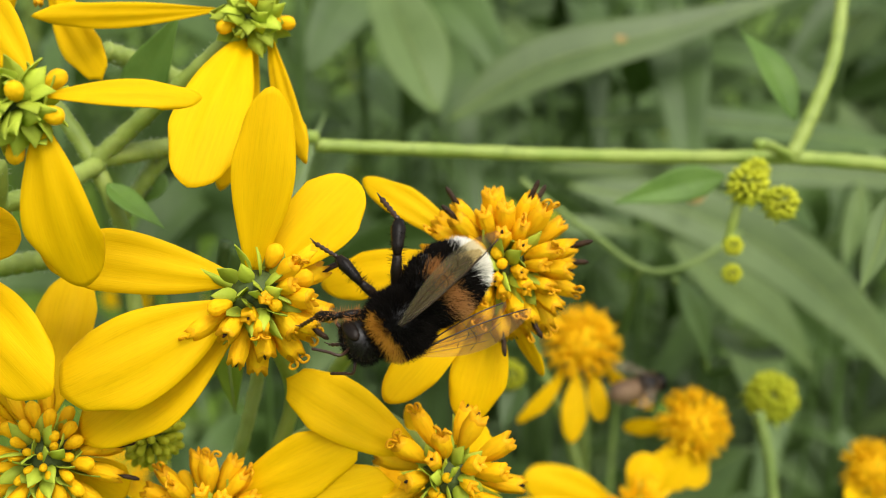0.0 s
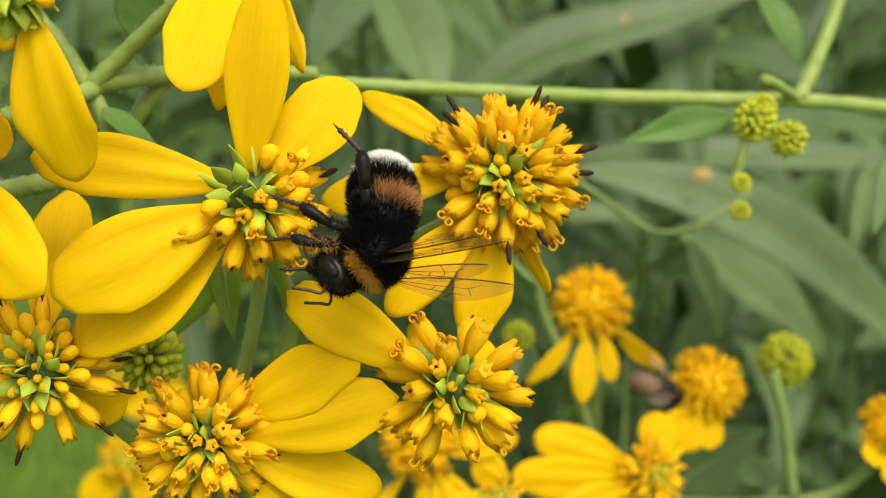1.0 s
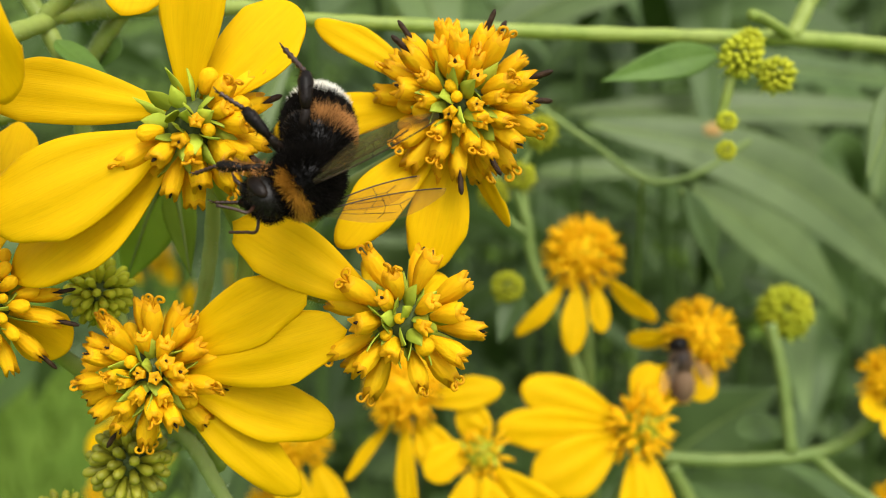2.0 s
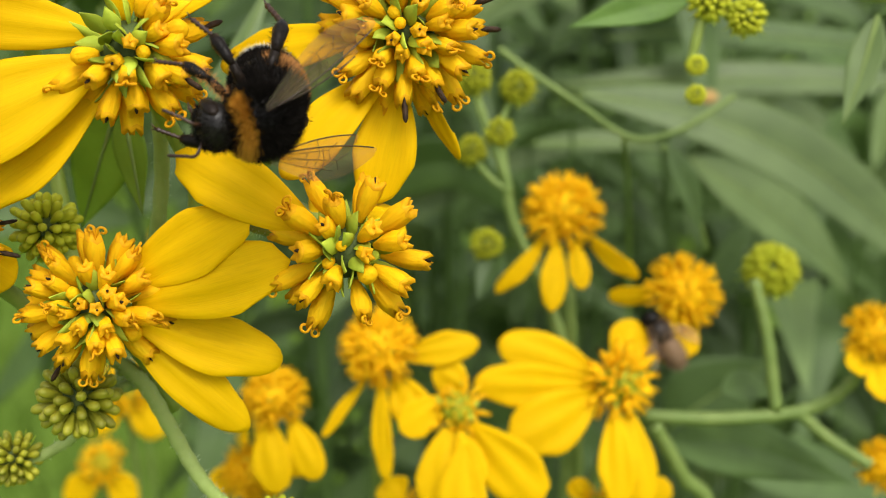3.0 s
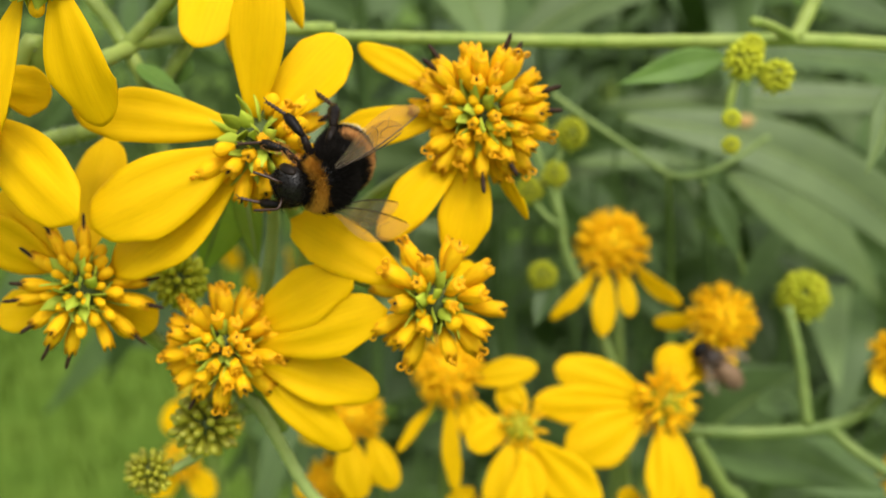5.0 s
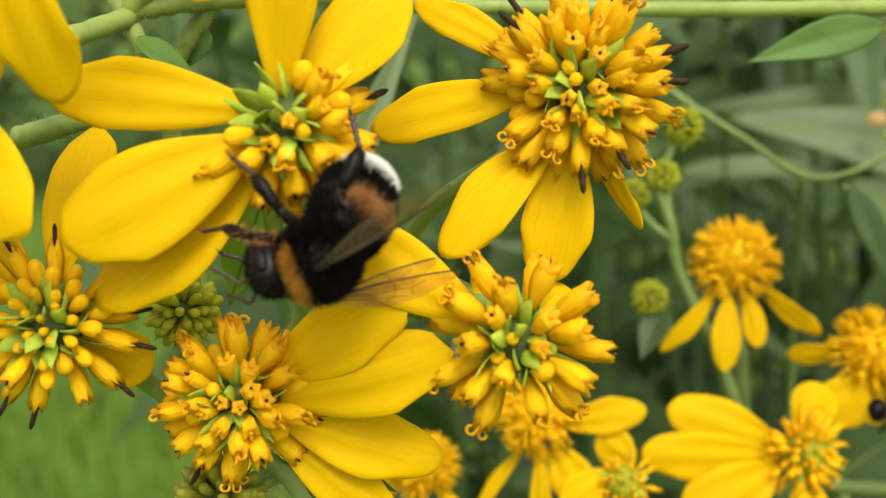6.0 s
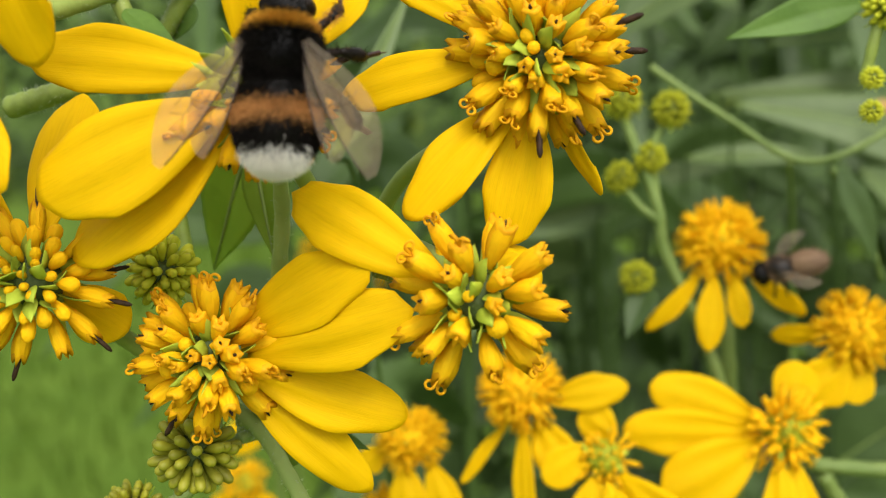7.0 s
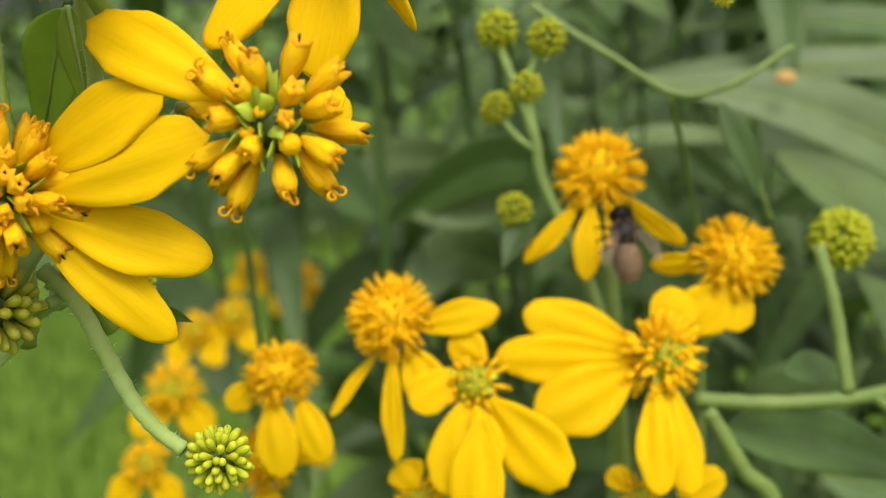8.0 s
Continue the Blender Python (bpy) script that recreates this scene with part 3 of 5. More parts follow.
flower_head((-18.49, -29.84, 106.50), (0.05, 0.00, -1.00), 5.10, STILL, [
        (-0.48, 1.64, 0.00, -3.65, 16.48, -10.50, 6.62, -10, 0.05),
        (1.63, 1.30, 0.43, 5.97, 13.99, -4.03, 2.78, 35, 0.05),
        (-3.26, -0.69, -0.43, -19.74, 0.70, -3.50, 2.45, -20, 0.05),
        (0.08, 1.64, 1.74, -3.45, 16.42, 3.50, 3.91, 0, 0.05),
    ], florets=4, mix=(0.9, 0.1, 0, 0), bracts=48, green=1.7, leafy=True, inner=0.0, label='yellow ray flower with a green bract-filled disc')
flower_head((-44.17, -9.83, 91.82), (0.30, 0.10, -0.90), 4.85, STILL, [
        (3.05, -2.47, -0.64, 3.86, 7.88, -4.23, 3.44, -25, 0.06),
        (2.57, -0.39, 0.74, 9.20, 1.10, -0.02, 5.04, 15, 0.03),
        (1.59, 3.02, -0.09, 13.43, 13.32, -4.38, 6.82, 0, 0.07),
        (0.21, -3.11, 1.53, 2.02, -9.05, 2.28, 2.96, 0, 0),
    ], florets=20, mix=(0.2, 0.5, 0.3, 0), label='yellow ray flower with a ragged petal')
flower_head((-40.00, -34.90, 108.59), (0.20, -0.20, -0.90), 4.68, STILL, [
        (1.40, 1.35, -0.04, 7.45, 11.19, -2.32, 4.36, 20, 0.05),
        (-1.55, 1.22, -0.04, -8.09, 6.73, -0.22, 5.45, 0, 0.05),
    ], florets=16, label='yellow ray flower at the top of the cluster')
bud_head((-27.50, 10.08, 105.45), (0.30, -0.50, -0.80), 3.38, STILL, label='yellow-green flower bud behind the open flowers')
bud_head((-24.70, 25.71, 105.25), (0.00, 0.25, -1.00), 4.0, STILL, colour=BUD_DARK, label='dark green flower bud hanging below the flower', stalk=[(1, -4, 3), (3, -8, 5)])
bud_head((-32.73, 32.11, 109.50), (-0.50, -0.10, -0.85), 2.88, STILL, colour=BUD_DARK, label='small green flower bud low in the cluster')
bud_head((-7.48, 38.52, 110.00), (0.40, 0.20, -0.90), 2.9, STILL, label='green flower bud on a pale stalk')
bud_head((-18.07, 24.53, 117.05), (0.50, 0.30, -0.70), 2.15, STILL, label='green flower bud half hidden by a petal')
# ---- flowers further back ----
flower_head((23.40, 8.80, 178.43), (-0.05, -0.45, -0.90), 6.95, FAR_SWAY, [
        (-2.53, 3.66, -1.32, -10.63, 12.23, -3.66, 2.9, -20, 0.1),
        (-1.09, 4.33, -2.64, -2.11, 15.00, -5.49, 4.0, 0, 0.08),
        (2.89, 3.03, 0.00, 11.42, 10.25, 0.00, 3.2, 30, 0.08),
        (1.30, 4.14, -1.98, 2.73, 11.82, -3.66, 3.2, 0, 0.05),
    ], near=False, bracts=12, slim=0.52, florets=170, label='yellow coneflower-like head with drooping petals')
flower_head((41.09, 21.35, 176.59), (0.30, -0.20, -0.90), 6.74, FAR_SWAY, [
        (-3.12, -0.23, 0.00, -11.14, 0.34, 0.00, 3.54, -30, 0.05),
        (-0.75, 3.02, -1.98, -7.32, 9.14, -2.75, 7.16, 0, 0.06),
        (1.31, 3.63, -1.32, -1.25, 9.30, -2.75, 5.06, 0, 0.05),
    ], near=False, bracts=12, slim=0.52, florets=150, label='yellow flower head with a dense orange disc')
flower_head((30.80, 33.27, 168.36), (0.55, 0.10, -0.80), 7.10, FAR_SWAY, [
        (-2.99, -1.09, 0.00, -17.44, -5.76, -1.83, 6.78, 12, 0.06),
        (-3.53, 0.38, -0.66, -20.94, -0.04, -3.66, 6.22, 0, 0.05),
        (-3.06, 1.60, -1.32, -16.10, 8.27, -5.49, 8.77, 0, 0.08),
        (-0.89, 3.66, -1.32, -0.67, 17.25, -5.49, 5.26, 10, 0.06),
        (1.10, 3.77, -0.66, 3.17, 17.62, -3.66, 5.26, -10, 0.06),
        (-0.67, -2.72, 1.98, 3.85, -7.59, 3.66, 6.38, 0, 0.03),
    ], near=False, bracts=12, slim=0.7, florets=70, label='yellow flower facing sideways with broad petals')
flower_head((-3.30, 27.79, 162.87), (-0.10, -0.35, -0.90), 6.41, FAR_SWAY, [
        (2.96, 1.36, 0.00, 14.10, -0.68, 0.00, 4.76, -10, 0.06),
        (1.99, 3.60, -0.66, 6.19, 10.81, -2.75, 5.76, 0, 0.05),
        (0.30, 3.75, -1.32, 1.12, 18.27, -3.66, 3.22, 20, 0.05),
        (-1.65, 4.10, 0.00, -8.38, 12.80, 0.00, 2.15, 30, 0.03),
    ], near=False, bracts=12, slim=0.52, florets=150, label='yellow flower head with a dense orange disc')
flower_head((7.70, 36.00, 160.19), (0.10, -0.10, -0.95), 5.44, FAR_SWAY, [
        (1.45, -2.46, 1.31, -3.06, -5.94, 2.54, 5.23, 0, 0),
        (-1.21, 2.21, -1.31, -2.83, 13.40, -4.40, 7.10, 0, 0.08),
        (1.78, 2.00, -1.23, 11.69, 11.91, -4.93, 8.22, 10, 0.08),
        (0.55, 2.57, -2.57, 2.89, 9.94, -5.22, 4.48, 0, 0.05),
        (-1.85, -1.62, -0.08, -7.62, 2.99, -1.99, 5.23, 0, 0.05),
        (1.25, 3.84, -3.84, 0.79, 16.96, -6.05, 6.73, 0, 0.05),
    ], near=False, bracts=12, slim=0.7, florets=40, mix=(0.8, 0.2, 0, 0), label='yellow flower with a green young disc')
flower_head((-18.86, 35.13, 164.91), (-0.05, -0.50, -0.85), 5.51, FAR_SWAY, [
        (-0.70, 2.77, -1.28, 1.09, 13.24, -3.37, 5.83, 0, 0.08),
        (2.62, 2.55, -1.19, 6.88, 11.10, -3.25, 4.67, 0, 0.08),
        (-3.42, 1.01, -0.08, -7.63, 4.34, -0.13, 3.89, 0, 0.03),
    ], near=False, bracts=12, slim=0.52, florets=150, label='yellow flower head with petals bent down')
flower_head((69.13, 27.72, 175.62), (0.20, -0.20, -0.90), 5.56, FAR_SWAY, [
        (-1.55, 2.27, -1.34, -4.00, 5.03, -2.81, 4.50, 0, 0.05),
        (0.18, 2.87, -1.30, 1.28, 9.33, -3.58, 5.41, 0, 0.05),
    ], near=False, bracts=12, slim=0.52, florets=140, label='yellow flower head on a side branch')
flower_head((71.50, 47.93, 178.72), (0.10, -0.20, -0.90), 4.80, FAR_SWAY, [
    ], near=False, bracts=12, slim=0.52, florets=140, label='yellow flower head without petals')
flower_head((-23.33, 47.42, 170.52), (0.00, -0.60, -0.80), 5.60, FAR_SWAY, [
        (-2.38, 0.59, -0.06, -6.62, 1.64, -0.16, 4.40, 0, 0.03),
        (2.96, -0.59, 0.07, 9.86, -1.63, 0.25, 3.52, 0, 0.03),
        (0.29, 2.04, -1.27, 1.51, 10.46, -3.41, 5.28, 0, 0.05),
    ], near=False, bracts=12, slim=0.52, florets=140, label='yellow flower head seen from the side')
flower_head((-0.48, 50.91, 164.25), (0.10, 0.10, -1.00), 3.91, FAR_SWAY, [
        (0.08, -1.16, -1.66, -2.27, -4.44, -1.79, 5.16, 0, 0.03),
        (0.79, 0.98, -1.66, 4.08, 5.26, -3.75, 6.02, 0, 0.05),
    ], near=False, bracts=12, slim=0.7, florets=40, label='yellow flower low in the back row')
flower_head((27.81, 51.92, 171.15), (0.00, -0.10, -1.00), 3.20, FAR_SWAY, [
        (-1.81, -0.37, -0.04, -3.60, -3.70, -0.10, 3.52, 0, 0.03),
        (4.71, 0.01, 0.11, 10.86, -2.84, 0.23, 4.40, 0, 0.03),
    ], near=False, bracts=12, slim=0.7, florets=40, label='yellow flower low in the back row')
flower_head((-68.66, 45.52, 245.00), (0.00, -0.30, -0.95), 7.18, STILL, [
        (-0.75, 1.31, 0.00, -9.38, 9.84, 0.00, 7.90, 0, 0.05),
        (0.66, 1.34, 0.00, 7.77, 10.76, 0.00, 7.90, 0, 0.05),
    ], near=False, bracts=12, slim=0.7, florets=60, rooted=True, label='small distant yellow flower')
flower_head((-85.38, 35.74, 300.00), (0.00, -0.30, -0.95), 6.21, STILL, [
        (-0.94, 1.62, 0.00, -8.03, 8.38, 0.00, 6.83, 0, 0.05),
        (0.83, 1.66, 0.00, 6.66, 9.36, 0.00, 6.83, 0, 0.05),
    ], near=False, bracts=12, slim=0.7, florets=60, rooted=True, label='small distant yellow flower')
flower_head((-93.05, 23.59, 420.00), (0.00, -0.30, -0.95), 8.91, STILL, [
        (-1.29, 2.27, 0.00, -11.10, 11.73, 0.00, 9.80, 0, 0.05),
        (1.12, 2.36, 0.00, 9.16, 13.26, 0.00, 9.80, 0, 0.05),
    ], near=False, bracts=12, slim=0.7, florets=60, rooted=True, label='small distant yellow flower')
flower_head((-125.75, 17.14, 460.00), (0.00, -0.30, -0.95), 7.62, STILL, [
        (-1.45, 2.52, 0.00, -9.65, 10.09, 0.00, 8.39, 0, 0.05),
        (1.26, 2.62, 0.00, 8.00, 11.50, 0.00, 8.39, 0, 0.05),
    ], near=False, bracts=12, slim=0.7, florets=60, rooted=True, label='small distant yellow flower')
flower_head((-75.20, 32.38, 300.00), (0.00, -0.30, -0.95), 6.21, STILL, [
        (-0.93, 1.61, 0.00, -7.92, 8.31, 0.00, 6.83, 0, 0.05),
        (0.81, 1.66, 0.00, 6.57, 9.32, 0.00, 6.83, 0, 0.05),
    ], near=False, bracts=12, slim=0.7, florets=60, rooted=True, label='small distant yellow flower')
flower_head((-69.84, 59.58, 233.64), (0.00, -0.30, -0.95), 5.94, STILL, [
        (-0.72, 1.26, 0.00, -7.77, 8.20, -0.06, 6.52, 0, 0.05),
        (0.64, 1.26, 0.04, 6.44, 8.81, 0.35, 6.52, 0, 0.05),
    ], near=False, bracts=12, slim=0.7, florets=60, rooted=True, label='small distant yellow flower')
flower_head((-66.13, 65.71, 330.00), (0.00, -0.30, -0.95), 6.89, STILL, [
        (-1.00, 1.77, 0.00, -8.56, 9.22, 0.00, 7.57, 0, 0.05),
        (0.86, 1.79, 0.00, 7.08, 10.02, 0.00, 7.57, 0, 0.05),
    ], near=False, bracts=12, slim=0.7, florets=60, rooted=True, label='small distant yellow flower')
# ---- buds further back ----
bud_head((57.16, 18.62, 189.14), (0.00, -0.80, -0.60), 4.85, FAR_SWAY, near=False, count=110, label='round yellow-green bud on a straight stalk')
bud_head((9.86, -11.51, 175.68), (0.00, -0.60, -0.80), 3.20, FAR_SWAY, near=False, label='small blurred green bud')
bud_head((16.70, -9.91, 175.68), (0.00, -0.60, -0.80), 3.05, FAR_SWAY, near=False, label='small blurred green bud')
bud_head((13.74, -3.18, 175.68), (0.00, -0.60, -0.80), 2.59, FAR_SWAY, near=False, label='small blurred green bud')
bud_head((9.61, -0.60, 175.68), (0.00, -0.60, -0.80), 2.59, FAR_SWAY, near=False, label='small blurred green bud')
bud_head((11.70, 13.56, 175.68), (0.00, -0.60, -0.80), 2.75, FAR_SWAY, near=False, label='small blurred green bud')
bud_head((38.57, -15.87, 140.00), (0.00, -0.50, -0.80), 2.90, STILL, near=False, colour=BUD, label='yellow-green bud on the side of the long stem')
bud_head((42.77, -13.63, 140.00), (0.00, -0.50, -0.80), 2.52, STILL, near=False, colour=BUD, label='yellow-green bud on the side of the long stem')
bud_head((39.62, -17.62, 140.00), (0.00, -0.50, -0.80), 1.89, STILL, near=False, colour=BUD, label='yellow-green bud on the side of the long stem')
bud_head((36.96, -8.17, 140.00), (0.00, -0.50, -0.80), 1.39, STILL, near=False, colour=BUD, label='yellow-green bud on the side of the long stem')
bud_head((36.82, -4.67, 140.00), (0.00, -0.50, -0.80), 1.39, STILL, near=False, colour=BUD, label='yellow-green bud on the side of the long stem')
# ---- stems and leaves of the near cluster ----
plant_stem((-45.83, -28.29, 112.38), STILL, [([(-45.83, -28.29, 112.38), (-39.84, -22.24, 113.21), (-35.74, -16.58, 113.05), (-32.75, -9.74, 113.85), (-32.27, -2.60, 116.64), (-26.75, 23.03, 113.88), (-25.10, 28.87, 110.70)], 0.9, 0.8), ([(-35.16, -16.31, 113.04), (-31.23, -19.73, 112.15), (-25.25, -24.31, 109.30), (-20.79, -27.95, 107.42)], 0.95, 0.8), ([(-35.17, -16.59, 113.05), (-31.12, -17.47, 115.09), (-26.66, -18.62, 120.13), (-21.26, -19.74, 126.18), (-14.77, -20.33, 131.21)], 1.15, 0.85), ([(-34.86, -16.02, 113.04), (-37.84, -12.96, 105.94), (-40.57, -11.68, 101.89), (-42.83, -10.96, 99.86)], 0.95, 0.8), ([(-28.92, -18.16, 118.11), (-31.84, -13.91, 117.98), (-34.15, -10.58, 118.88)], 1, 0.8), ([(-34.49, -27.51, 113.38), (-32.12, -26.81, 116.37), (-27.90, -25.11, 121.33)], 1, 1.2), ([(-45.44, -5.28, 111.69), (-41.69, -5.90, 110.72), (-37.99, -6.62, 109.75), (-35.84, -7.43, 111.78)], 1.1, 1)], [([(-31.08, -21.16, 112.20), (-29.54, -25.04, 111.32), (-26.02, -30.84, 109.50)], 4.6, 20), ([(-33.68, -14.01, 111.98), (-31.11, -12.05, 110.92), (-27.35, -9.58, 109.85)], 3, -30), ([(-31.27, -15.72, 118.04), (-30.34, -13.94, 117.98), (-32.36, -11.82, 118.92)], 2.6, 0)], STEM, 'green branching flower stem', 260, rooted=(3,))
plant_stem((-16.17, -2.11, 103.00), STILL, [([(-16.17, -2.11, 103.00), (-18.10, 5.45, 110.00), (-20.18, 12.48, 114.00), (-22.17, 17.49, 117.00), (-23.43, 22.26, 114.00), (-22.35, 25.45, 111.00)], 0.7, 0.8)], [], STEM_PALE, 'pale green downy main stem', 200, rooted=())
plant_stem((-22.05, 23.41, 108.91), STILL, [([(-22.05, 23.41, 108.91), (-20.60, 24.79, 109.98), (-23.58, 26.06, 110.42), (-27.67, 30.50, 109.89), (-34.60, 33.94, 109.76)], 0.65, 0.5), ([(-22.55, 22.43, 108.88), (-19.95, 24.90, 109.30), (-17.63, 29.01, 109.65), (-15.23, 33.58, 110.11), (-13.20, 36.05, 110.21), (-10.75, 37.85, 110.32)], 0.8, 0.65), ([(-22.12, 25.31, 108.95), (-20.15, 24.43, 111.99), (-18.00, 24.53, 116.05)], 0.5, 0.5)], [([(-17.20, 26.35, 117.11), (-14.29, 26.67, 116.20), (-11.83, 27.31, 115.28)], 1.5, 0)], STEM_PALE, 'pale green forked stalk', 160, rooted=())
plant_stem((-8.12, 10.13, 104.00), STILL, [([(-8.12, 10.13, 104.00), (-5.12, 10.78, 103.00), (-2.44, 11.01, 102.00)], 0.55, 0.65)], [], STEM, 'short downy flower stalk', 120, rooted=())
# ---- the long stem and things further back ----
plant_stem((-14.88, -19.36, 131.00), STILL, [([(-14.88, -19.36, 131.00), (-4.62, -19.36, 135.00), (16.33, -19.31, 142.00), (35.72, -19.74, 149.00), (48.14, -20.09, 153.00), (65.55, -19.32, 158.00), (96.18, -17.06, 170.00)], 0.8, 1.05), ([(48.14, -20.25, 153.00), (51.46, -27.13, 154.00), (54.78, -35.22, 156.00), (57.27, -47.16, 160.00)], 1.1, 0.9), ([(41.95, -19.61, 150.00), (38.06, -14.71, 141.00), (36.37, -8.37, 141.00)], 0.7, 0.6), ([(48.14, -20.25, 153.00), (42.99, -21.24, 146.00), (40.10, -21.06, 141.00)], 0.7, 0.7)], [([(37.21, -17.17, 146.00), (30.24, -15.65, 144.00), (22.06, -13.31, 142.00)], 4.4, -20), ([(49.43, -25.43, 156.00), (46.43, -33.11, 158.00), (42.56, -38.58, 160.00)], 5.5, 20)], STEM, 'long arching green stem with side buds', 0, rooted=(0,))
plant_stem((52.57, 19.61, 180.25), FAR_SWAY, [([(52.57, 19.61, 180.25), (54.54, 28.13, 180.25), (55.87, 39.68, 180.25)], 0.915, 1.0065), ([(35.42, 40.31, 179.34), (47.42, 40.96, 180.25), (60.08, 39.70, 180.25), (66.21, 35.54, 178.43), (69.06, 29.12, 174.77)], 1.098, 0.915), ([(59.25, 39.96, 180.25), (64.06, 44.22, 179.34), (69.04, 47.39, 176.59)], 0.915, 0.915), ([(37.11, 41.60, 179.34), (41.94, 50.30, 183.00), (47.15, 60.55, 187.58)], 1.098, 1.3725)], [([(39.08, 44.60, 181.17), (53.51, 47.20, 188.49), (71.78, 54.60, 195.81)], 10.065, 10), ([(47.96, 37.16, 183.00), (53.06, 36.96, 186.66), (57.46, 38.65, 188.49)], 5.49, 0)], STEM_SHADED, 'branching green stem of the back row', 0, rooted=(3,))
plant_stem((23.43, 13.47, 181.17), FAR_SWAY, [([(23.43, 13.47, 181.17), (24.46, 24.51, 183.00), (24.86, 39.22, 187.58), (24.06, 63.38, 193.98)], 1.0065, 1.3725), ([(40.31, 26.46, 179.34), (33.93, 38.85, 183.00), (27.57, 59.99, 190.32)], 1.0065, 1.281)], [], STEM_SHADED, 'pair of thin green stems', 0, rooted=(0, 1))
plant_stem((-3.02, 31.89, 164.70), FAR_SWAY, [([(-3.02, 31.89, 164.70), (-4.50, 44.62, 172.02), (-5.26, 61.67, 179.34)], 1.098, 1.3725), ([(6.62, 39.01, 162.87), (5.65, 50.32, 170.19), (5.09, 60.59, 175.68)], 1.098, 1.3725), ([(-20.13, 39.28, 167.44), (-21.40, 52.65, 173.85), (-22.08, 65.93, 179.34)], 1.098, 1.3725)], [], STEM_SHADED, 'cluster of green flower stems', 0, rooted=(0, 1, 2))
plant_stem((9.81, -10.12, 175.68), FAR_SWAY, [([(9.81, -10.12, 175.68), (11.50, -5.35, 175.68), (14.64, 3.33, 175.68), (15.81, 10.24, 176.59), (21.69, 24.29, 177.51), (25.35, 43.17, 181.17)], 0.68625, 0.915), ([(16.27, -8.86, 175.68), (14.17, -4.39, 175.68), (14.64, 3.33, 175.68)], 0.50325, 0.59475), ([(9.73, 0.34, 175.68), (12.32, 3.58, 175.68), (14.94, 5.65, 175.68)], 0.50325, 0.59475)], [([(13.82, 14.80, 175.68), (12.01, 17.82, 173.85), (10.21, 21.91, 172.02)], 4.575, 10)], STEM_SHADED, 'thin green stem with small buds', 0, rooted=(0,))
plant_stem((13.87, -17.74, 188.86), FAR_SWAY, [([(13.87, -17.74, 188.86), (19.07, -13.63, 187.76), (25.94, -8.69, 186.66), (34.56, -2.99, 186.66), (42.30, -4.02, 186.66), (51.30, -9.43, 188.86)], 0.549, 0.4575), ([(33.68, -2.74, 186.66), (37.12, 6.04, 215.21), (40.57, 23.56, 247.06)], 0.4575, 0.4575), ([(39.72, -1.63, 186.66), (45.07, 6.17, 193.25), (48.90, 15.52, 199.84)], 0.4575, 0.4575)], [([(40.57, -1.62, 186.66), (43.60, 5.32, 186.66), (45.94, 12.73, 187.76)], 4.1175, 0)], STEM_SHADED, 'forked pale stem among leaves', 0, rooted=(1,))
wild_leaf([(2.21, -34.91, 276.31), (24.97, -48.95, 276.78), (55.80, -58.05, 278.41), (93.89, -70.24, 284.05)], 15, 0, LEAF_GREY, sway=STILL)
wild_leaf([(-0.60, -36.96, 280.28), (-6.49, -51.69, 280.71), (-12.96, -65.21, 278.50), (-20.01, -79.85, 276.33)], 18.2, 10, LEAF_GREY, label='broad pale leaf seen from below', sway=STILL)
wild_leaf([(30.82, -19.34, 267.80), (57.06, -14.03, 267.80), (79.77, -4.47, 269.10), (97.71, 8.88, 270.40), (112.55, 24.36, 273.00), (126.57, 48.01, 275.60)], 16.2, 5, LEAF_GREY, sway=FAR_SWAY)
wild_leaf([(62.09, -5.59, 301.60), (78.20, 4.49, 304.20), (94.59, 17.63, 306.80), (107.73, 32.68, 312.00)], 18.2, -10, LEAF_GREY, sway=FAR_SWAY)
wild_leaf([(26.46, -24.08, 292.50), (67.55, -24.91, 292.50), (109.50, -23.44, 296.40), (151.65, -19.72, 299.00)], 9.75, 0, LEAF_GREY, sway=FAR_SWAY)
wild_leaf([(20.81, -8.81, 288.60), (39.86, -9.28, 288.60), (56.45, -7.20, 291.20)], 5.85, 0, LEAF_GREY, label='narrow green leaf in soft focus', sway=FAR_SWAY)
wild_leaf([(41.22, -37.49, 305.50), (70.02, -38.71, 306.80), (113.57, -34.19, 309.40), (143.21, -31.27, 312.00)], 9.1, 0, LEAF, sway=FAR_SWAY)
wild_leaf([(-29.48, 6.50, 312.00), (-11.71, 4.55, 312.00), (9.10, -3.91, 309.40), (41.02, -9.83, 306.80)], 11.7, 15, LEAF_GREY, sway=FAR_SWAY)
wild_leaf([(51.52, 58.24, 266.50), (61.56, 50.27, 263.90), (74.39, 41.61, 261.30)], 19.5, 10, LEAF, label='broad green leaf among the back stems', sway=FAR_SWAY)
wild_leaf([(-45.46, -70.46, 387.86), (-33.83, -82.21, 388.23), (-14.46, -109.59, 389.09)], 18.2, 0, LEAF_GREY, sway=STILL)
wild_leaf([(106.04, -21.23, 281.37), (104.43, -9.98, 280.24), (101.18, -0.22, 279.05)], 6.5, 20, LEAF_GREY, sway=STILL)
wild_leaf([(62.35, -15.62, 152.49), (60.09, -8.69, 151.65), (57.37, -1.68, 150.79)], 4.209, 10, LEAF_GREY, sway=FAR_SWAY, via=(50, -14, 20))
wild_leaf([(69.78, 71.49, 302.03), (93.87, 77.34, 302.82), (122.98, 85.27, 306.41)], 16.9, 0, LEAF, sway=FAR_SWAY)
